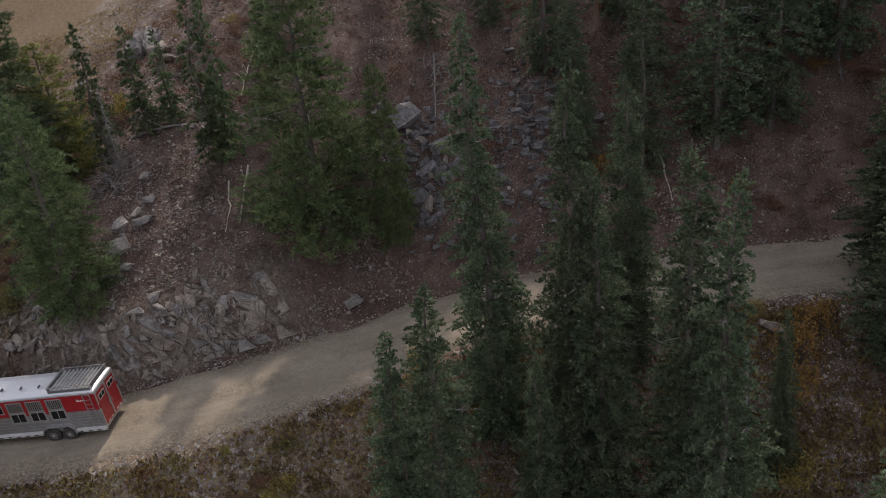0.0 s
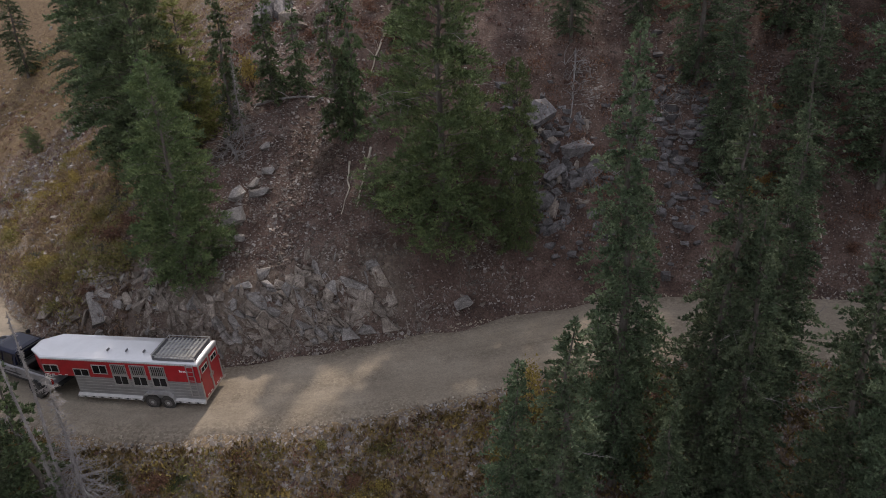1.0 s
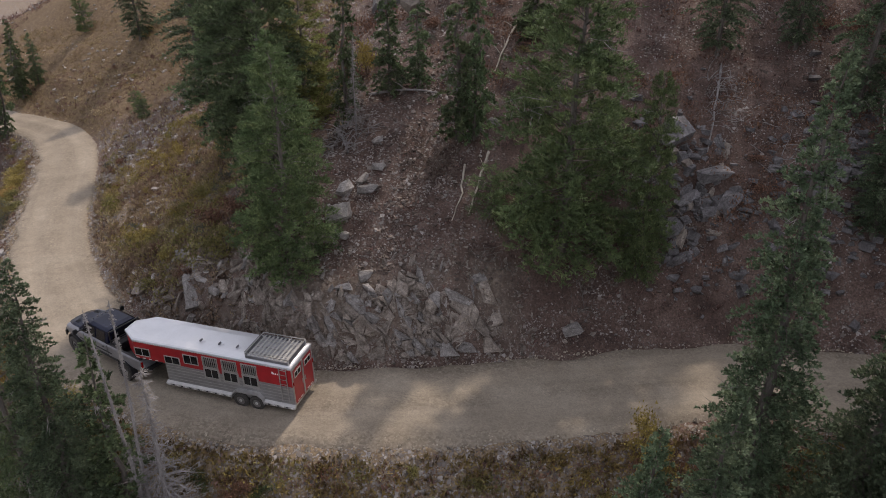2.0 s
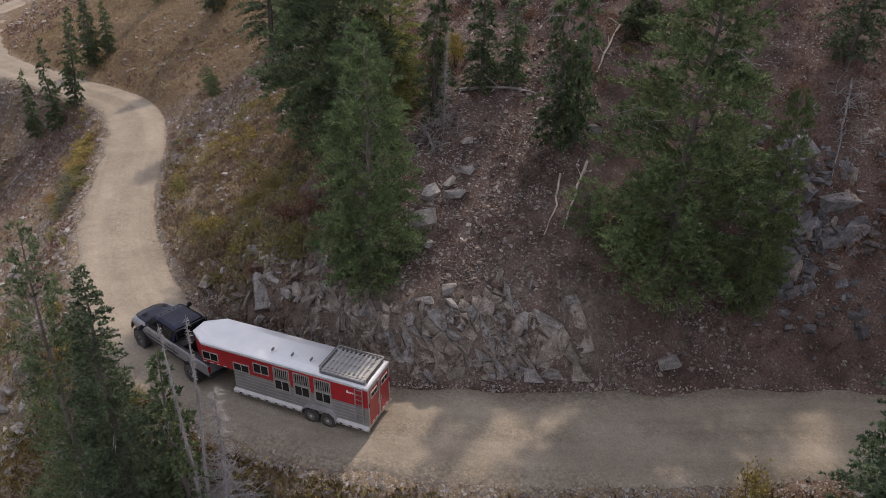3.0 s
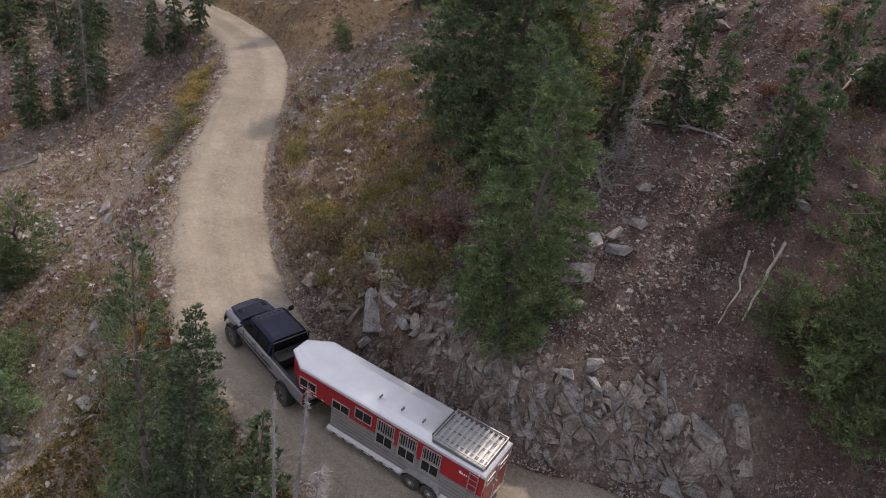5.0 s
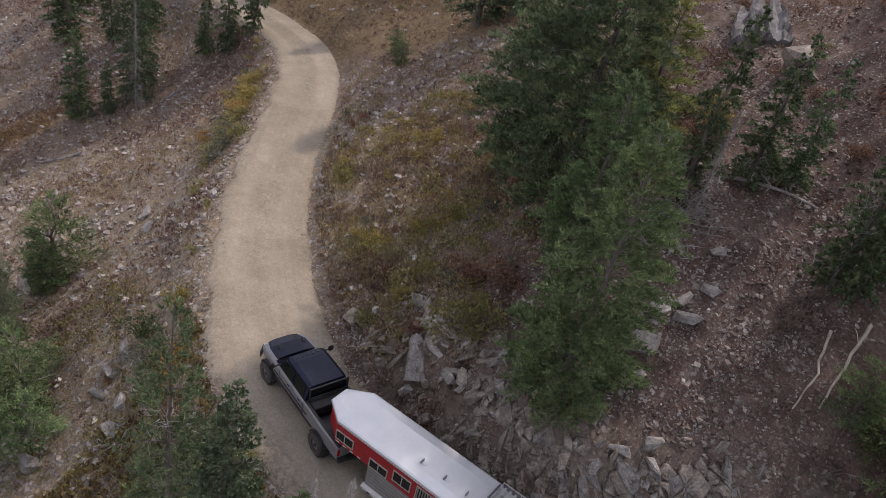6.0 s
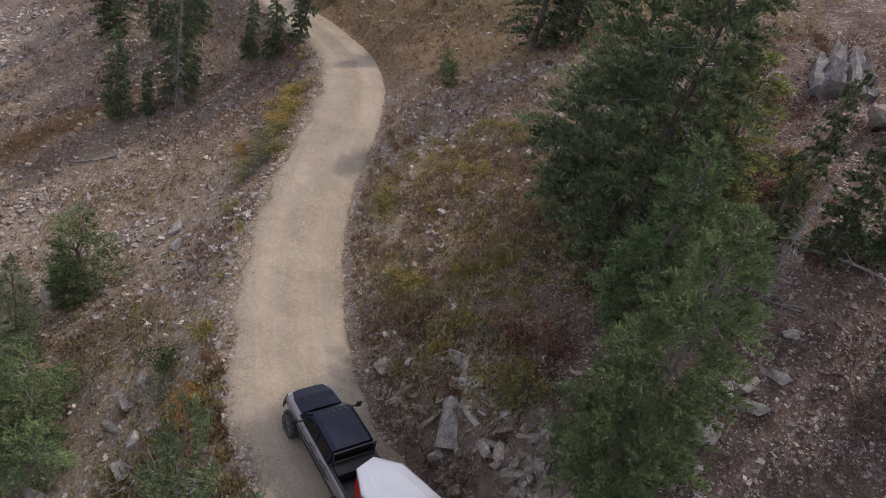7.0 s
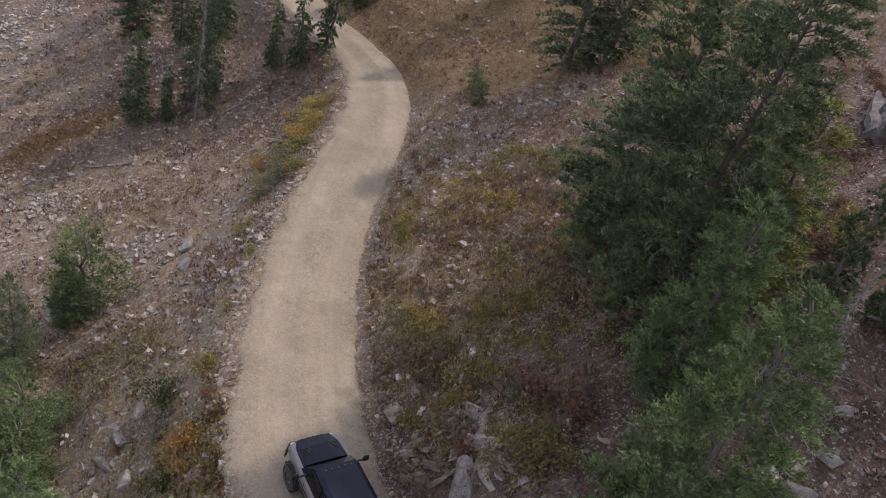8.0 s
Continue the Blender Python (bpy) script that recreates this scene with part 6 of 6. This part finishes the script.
boulder(-46.9, 26.4, (2.0, 1.4, 1.3), "dark grey boulder under a bushy conifer", False, 2, 0.5)
boulder(-55.7, 33.1, (1.2, 0.8, 0.9), "white stone on the open slope", True, 11, 0.4)
boulder(-46.8, 33.4, (1.5, 1.0, 0.7), "flat pale stone on the open slope", True, 13, 0.3)
boulder(-44.6, 32.0, (1.7, 1.2, 0.7), "flat grey slab on the open slope", True, 0, 0.8)
slab_stack((-22.39, 51.85), (-24.44, 57.59), ((-1.2, 0.9, 0.66, 0.2), (-0.5, 1.0, 0.92, 0.5), (0.2, 0.8, 0.78, 0.75), (0.5, 1.1, 1.0, 0.35), (1.2, 0.9, 0.7, 0.25), (-0.7, 0.7, 0.40, 0.85), (0.8, 0.6, 0.45, 0.7)), "big weathered grey outcrop high on the slope", 33, SLATE_ROCK, 0.17)
boulder(-20.2, 49.2, (1.6, 1.8, 1.6), "grey outcrop block above the scree", False, 6, 0.4)
boulder(-19.4, 48.6, (1.2, 1.0, 1.1), "broken grey block above the scree", False, 8, 0.7)
boulder(13.8, 29.3, (1.6, 0.9, 0.9), "long grey stone below the road's edge", False, 3, 2.6)
boulder(-37.5, 20.6, (1.8, 1.6, 1.5), "brown-grey boulder under the trees", False, 5, 0.2)
boulder(-35.9, 20.2, (1.4, 1.2, 1.2), "pale broken boulder under the trees", True, 7, 0.7)

BLOCK = np.array([(-1, -1, -1), (1, -1, -1), (1, 1, -1), (-1, 1, -1), (-1, -1, 1), (1, -1, 1), (1, 1, 1), (-1, 1, 1)], float) * 0.5
BLOCK_FACES = np.array([(0, 3, 2, 1), (4, 5, 6, 7), (0, 1, 5, 4), (1, 2, 6, 5), (2, 3, 7, 6), (3, 0, 4, 7)])
CHIP = np.array([(-1, -1, -1), (1, -1, -1), (1, 1, -1), (-1, 1, -1), (0.2, 0.1, 1.1)], float) * 0.55
CHIP_FACES = np.array([(0, 1, 4), (1, 2, 4), (2, 3, 4), (3, 0, 4)])


# loose stones, too many and too small to count
def stones(name, count, area, keep, seed, mat, lo, hi, label, power=5.0, margin=0.3):
    x, y, z, r = scatter(count, *area, keep, seed, margin)
    n = len(x)
    size = lo + (hi - lo) * r.random(n) ** power
    dims = np.stack([size * r.uniform(0.7, 1.3, n), size * r.uniform(0.5, 1.0, n), size * r.uniform(0.3, 0.7, n)], 1)
    s = Soup()
    big = size > 0.15
    for pick, corner, f in ((big, BLOCK, BLOCK_FACES), (~big, CHIP, CHIP_FACES)):
        if not pick.any():
            continue
        c, d, n = corner, dims[pick], int(pick.sum())
        v = c[None] * r.uniform(0.45, 1.15, (n, len(c), 3)) * d[:, None]
        a, b = r.uniform(0, 6.283, n), r.normal(0, 0.5, n)
        ca, sa, cb, sb = np.cos(a)[:, None], np.sin(a)[:, None], np.cos(b)[:, None], np.sin(b)[:, None]
        px, py, pz = v[..., 0], v[..., 1] * cb - v[..., 2] * sb, v[..., 1] * sb + v[..., 2] * cb
        v = np.stack([px * ca - py * sa + x[pick][:, None], px * sa + py * ca + y[pick][:, None], pz + z[pick][:, None] + d[:, 2:3] * 0.15], 2)
        s.add(v.reshape(-1, 3), (np.arange(n)[:, None, None] * len(c) + f[None]).reshape(-1, f.shape[1]))
    return tagged(s.object(name, mat), label, "stones", kind="stuff")


def chute(x, y):
    """The bare runnel of scree above the rock face."""
    mid = np.interp(y, [30, 36, 42, 50, 58], [-14.8, -15.6, -16.2, -16.5, -17.5])
    return np.exp(-((x - mid) / np.interp(y, [30, 40, 58], [2.3, 2.0, 3.0])) ** 2) * np.interp(y, [40, 46], [1.0, 0.35])


SLOPE_ROCK = material("slope_rock", [(0.17, 0.148, 0.130), (0.285, 0.256, 0.232), (0.43, 0.400, 0.372)], 2.0, 0.9, 0.5, 16, island=0.35)
SCREE = material("scree_stones", [(0.085, 0.063, 0.052), (0.155, 0.121, 0.102), (0.275, 0.232, 0.200)], 1.5, 0.95, 0.4, 16, island=0.35)
stones("scree", 150000, (-30, 10, 29, 60), lambda x, y, off: np.where(off > 0, 0.06 + 0.8 * chute(x, y) + 0.22 * np.clip(value_noise(x * 0.3, y * 0.3, 71) * 2, 0, 1), 0.0), 72, SCREE, 0.03, 0.24, "broken grey and brown scree")
stones("pale_scree", 70000, (-30, 6, 29, 62), lambda x, y, off: np.where(off > 0, 0.02 + 0.45 * chute(x, y) + 0.12 * np.clip(value_noise(x * 0.3, y * 0.3, 73) * 2, 0, 1), 0.0), 74, SLOPE_ROCK, 0.03, 0.22, "pale broken stones on the slope")
stones("slope_stones", 110000, (-80, -28, 15, 72), lambda x, y, off: np.where((off > 0) & (y - 0.35 * (x + 45) > 53), 0.15, 1.0) * (0.14 + 0.8 * np.clip(value_noise(x * 0.22, y * 0.22, 75) * 2.2, 0, 1)), 76, SLOPE_ROCK, 0.05, 0.40, "pale stones strewn over dry grass", 4.0)
stones("bank_stones", 16000, (-46, 20, 27, 52), lambda x, y, off: np.where((off > 0) & (off < 4.2), 0.7, 0.0), 77, ROCK, 0.04, 0.30, "loose stones at the foot of the bank")


stones("verge_stones", 60000, (-60, 6, 16, 56), lambda x, y, off: np.where((off < 0) & (off > -5.0), np.clip((5.0 + off) / 2.2, 0, 0.8), 0.0), 79, SLOPE_ROCK, 0.03, 0.20, "loose grey gravel spilling from the road's lower edge", 4.0, 0.02)
stones("far_stones", 60000, (-135, -78, 8, 95), lambda x, y, off: 0.10 + 0.9 * np.clip(value_noise(x * 0.16, y * 0.16, 80) * 2.2, 0, 1), 80, SLOPE_ROCK, 0.08, 0.55, "pale stones strewn over the far slope", 3.0)


def debris(x, y):
    """Patches of fallen rock on the dark slope."""
    return sum(np.exp(-((x - a) ** 2 + (y - b) ** 2) / r ** 2) for a, b, r in ((4.2, 43.0, 1.9), (1.9, 39.3, 1.9), (-3.7, 39.8, 1.9), (5.2, 40.8, 1.9), (-3.0, 38.5, 1.9)))


stones("fallen_rock", 26000, (-9, 12, 35, 52), lambda x, y, off: np.where(off > 3.5, np.clip(0.42 * debris(x, y), 0, 0.6), 0.0), 78, SLATE_ROCK, 0.05, 0.75, "grey fallen rock in patches on the dark slope", 5.0)

# gravel along the road's edges
gr = np.random.default_rng(81)
k = gr.integers(60, len(ROAD) - 60, 16000)
side = np.where(gr.random(16000) < 0.5, 1, -1)
u = half_width(ROAD[k, 0]) - np.abs(gr.normal(0, 0.55, 16000)) + 0.25
px, py = ROAD[k, 0] + norm[k, 0] * u * side, ROAD[k, 1] + norm[k, 1] * u * side
px, py = px + gr.normal(0, 0.25, len(px)), py + gr.normal(0, 0.25, len(py))
near, along, off = beside_road(px, py)
ok = np.abs(off) < half_width(ROAD[near, 0]) + 0.3
px, py, pz = px[ok], py[ok], ROAD[near[ok], 2] + 0.01
size = gr.uniform(0.03, 0.10, len(px)) * (1 + 1.2 * (gr.random(len(px)) > 0.97))
v = CHIP[None] * gr.uniform(0.6, 1.2, (len(px), 5, 3)) * (size[:, None] * np.array([1, 1, 0.7]))[:, None] + np.stack([px, py, pz], 1)[:, None]
gravel = Soup()
gravel.add(v.reshape(-1, 3), (np.arange(len(px))[:, None, None] * 5 + CHIP_FACES[None]).reshape(-1, 3))
GRAVEL = material("road_stones", [(0.24, 0.20, 0.155), (0.33, 0.285, 0.22), (0.42, 0.37, 0.30)], 2, 0.95, 0.1, 20, island=0.25)
tagged(gravel.object("gravel", GRAVEL), "loose tan gravel along the road's edges", "gravel", kind="stuff")

outcrop = tagged(new("rock_outcrop"), "broken bluish grey outcrop on the dark slope", "rock outcrop")
orng = np.random.default_rng(88)
for _ in range(60):
    a, d = orng.uniform(0, 6.283), orng.uniform(0, 1) ** 0.7
    x, y = -2.0 + 2.3 * d * math.cos(a), 39.4 + 2.4 * d * math.sin(a)
    s = orng.uniform(0.3, 1.2)
    ob = new("rock", (SHAPES if orng.random() < 0.2 else SHAPES_SLATE)[int(orng.integers(14))])
    ob.matrix_world = rock_pose(x, y, (s * 1.2, s * 0.8, s * 0.9), orng, 0.72, 1.0 + orng.normal(0, 0.5), 22)
    ob.parent = outcrop
# the cut rock face above the road: split slabs, steeply jointed
face = tagged(new("rock_face"), "jointed grey rock face cut beside the road", "rock face", kind="structure")
fr = np.random.default_rng(91)
ks = [k for k in range(len(ROAD)) if -28.5 < ROAD[k, 0] < -8.0]


def face_piece(d, size, pale, spin, sink, tip):
    k = ks[int(fr.integers(len(ks)))]
    x, y = ROAD[k, :2] + norm[k] * (half_width(ROAD[k, 0]) + d)
    x, y = float(x) + fr.normal(0, 0.2), float(y)
    ob = new("rock", (SHAPES_PALE if pale else SHAPES)[int(fr.integers(14))])
    ob.matrix_world = rock_pose(x, y, size, fr, sink, spin, tip)
    ob.parent = face


def cell(seeds, i, lo_u, hi_u, lo_v, hi_v):
    """The plot of ground nearest to seed i, as a convex outline."""
    poly = [(lo_u, lo_v), (hi_u, lo_v), (hi_u, hi_v), (lo_u, hi_v)]
    c = seeds[i]
    for j in np.argsort(((seeds - c) ** 2).sum(1))[1:]:
        mid, nor = (seeds[j] + c) / 2, seeds[j] - c
        out = []
        for a, b in zip(poly, poly[1:] + poly[:1]):
            da, db = (a[0] - mid[0]) * nor[0] + (a[1] - mid[1]) * nor[1], (b[0] - mid[0]) * nor[0] + (b[1] - mid[1]) * nor[1]
            if da <= 0:
                out.append(a)
            if da * db < 0:
                t = da / (da - db)
                out.append((a[0] + t * (b[0] - a[0]), a[1] + t * (b[1] - a[1])))
        poly = out
        if len(poly) < 3:
            return None
    return np.array(poly)


# the face runs beside a stretch of road; u goes along it, v up it
first = min(k for k in range(len(ROAD)) if ROAD[k, 0] < -8.6)
last = max(k for k in range(len(ROAD)) if ROAD[k, 0] > -22.5)
RISE_D = np.array([0.15, 0.45, 0.9, 1.3, 1.9, 2.6, 3.3, 4.2])


def face_point(u, v):
    """The place on the face and the way out of it, for u along the road and v up the slope, both in metres."""
    k = first + u / 0.5
    i = int(min(max(k, 0), len(ROAD) - 2))
    q, nn = ROAD[i] * (1 - k + i) + ROAD[i + 1] * (k - i), norm[i]
    d = half_width(q[0]) + RISE_D
    h = ground(q[0] + nn[0] * d, q[1] + nn[1] * d, False)
    run = np.concatenate([[0], np.cumsum(np.hypot(np.diff(RISE_D), np.diff(h)))])
    dd, hh = np.interp(v, run, d), np.interp(v, run, h)
    i2 = min(int(np.searchsorted(run, v)), len(run) - 1)
    i1 = max(i2 - 1, 0)
    i2 = max(i2, i1 + 1)
    slope = np.array([d[i2] - d[i1], h[i2] - h[i1]])
    slope = slope / np.linalg.norm(slope)
    out = Vector((-nn[0] * slope[1], -nn[1] * slope[1], slope[0]))
    return Vector((q[0] + nn[0] * dd, q[1] + nn[1] * dd, hh)), out


long_u, long_v = (last - first) * 0.5, 4.4
shear, stretch_v = 0.55, 0.72
count = 335
seeds = np.stack([fr.uniform(0, long_u, count), fr.uniform(0, long_v * stretch_v, count)], 1)
heart = seeds[:30].copy()
for i in range(140, count):
    seeds[i] = heart[i % 30] + fr.normal(0, 0.5, 2) * (1, 0.6)
seeds[:, 0], seeds[:, 1] = np.clip(seeds[:, 0], 0.05, long_u - 0.05), np.clip(seeds[:, 1], 0.05, long_v * stretch_v - 0.05)
for i in range(count):
    plot = cell(seeds, i, 0, long_u, 0, long_v * stretch_v)
    if plot is None:
        continue
    mid = plot.mean(0)
    v_mid = mid[1] / stretch_v
    crest = 3.35 + 1.5 * float(value_noise(np.array([mid[0] * 0.55]), np.array([4.2]), 92)[0]) + 0.9 * float(value_noise(np.array([mid[0] * 1.9]), np.array([7.7]), 93)[0])
    if v_mid > crest or fr.random() < 0.08:
        continue
    plot = mid + (plot - mid) * fr.uniform(1.02, 1.09) + fr.normal(0, 0.03, plot.shape)
    uv = [(p_[0] + shear * (p_[1] / stretch_v - 2) * 0.6, p_[1] / stretch_v) for p_ in plot]
    mu = (mid[0] + shear * (v_mid - 2) * 0.6, v_mid)
    proud = fr.uniform(-0.07, 0.11) + (0.18 if fr.random() < 0.12 else 0)
    tilt = fr.normal(0, 0.20, 2)
    bm = bmesh.new()
    rings = []
    for shrink, depth in ((1.0, -0.55), (1.0, -0.07), (0.90, 0.0), (0.62, 0.01), (0.28, 0.02)):
        ring = []
        for u_, v_ in uv:
            uu, vv = mu[0] + (u_ - mu[0]) * shrink, mu[1] + (v_ - mu[1]) * shrink
            at_, out = face_point(uu, min(max(vv, 0.0), 5.0))
            lift = proud + depth + (tilt[0] * (uu - mu[0]) + tilt[1] * (vv - mu[1]) if depth > -0.5 else 0) + (fr.normal(0, 0.04) if shrink < 0.99 else 0)
            ring.append(bm.verts.new(at_ + out * lift))
        rings.append(ring)
    n_ = len(uv)
    for a_, b_ in zip(rings, rings[1:]):
        for j in range(n_):
            bm.faces.new((a_[j], a_[(j + 1) % n_], b_[(j + 1) % n_], b_[j]))
    bm.faces.new(rings[-1])
    part("rock", bm, PALE_ROCK if fr.random() < 0.25 else ROCK, face)

# shards standing proud of the face
ks = [k for k in range(len(ROAD)) if -22 < ROAD[k, 0] < -9.0]
for _ in range(18):
    s = fr.uniform(0.3, 0.65)
    face_piece(fr.uniform(0.3, 2.8), (s * 1.4, s * fr.uniform(0.4, 0.7), s * fr.uniform(0.7, 1.1)), fr.random() < 0.4, 1.1 + fr.normal(0, 0.45), 0.40, 22)

# looser slabs towards the bend
ks = [k for k in range(len(ROAD)) if -29.5 < ROAD[k, 0] < -21.5]
bank = tagged(new("rocky_bank"), "loose grey slabs in the bank beside the bend", "rock bank", kind="structure")
face, keep_face = bank, face
for _ in range(95):
    s = fr.uniform(0.3, 0.8)
    face_piece(fr.uniform(0.4, 2.6), (s * 1.3, s * fr.uniform(0.5, 0.9), s * fr.uniform(0.6, 1.0)), fr.random() < 0.22, 1.2 + fr.normal(0, 0.4), 0.40, 18)
face = keep_face

# splinters at the face's foot and between the slabs
ks = [k for k in range(len(ROAD)) if -29.5 < ROAD[k, 0] < -7.0]
split = Soup()
for _ in range(1200):
    k = ks[int(fr.integers(len(ks)))]
    x, y = ROAD[k, :2] + norm[k] * (half_width(ROAD[k, 0]) + (fr.uniform(0.0, 0.7) if fr.random() < 0.5 else fr.uniform(0.7, 3.4)))
    s = fr.uniform(0.06, 0.22)
    m = np.array(rock_pose(float(x), float(y), (s * 1.5, s * 0.7, s * 0.8), fr, 0.2, 1.1 + fr.normal(0, 0.7), 25))
    me = SHAPES[int(fr.integers(14))]
    v = np.array([tuple(q.co) + (1,) for q in me.vertices]) @ m.T
    for poly in [tuple(q.vertices) for q in me.polygons]:
        split.add(v[list(poly), :3], [list(range(len(poly)))])
rubble = split.object("rubble", ROCK, face)
tagged(rubble, "splintered grey rubble between slabs", kind="stuff")
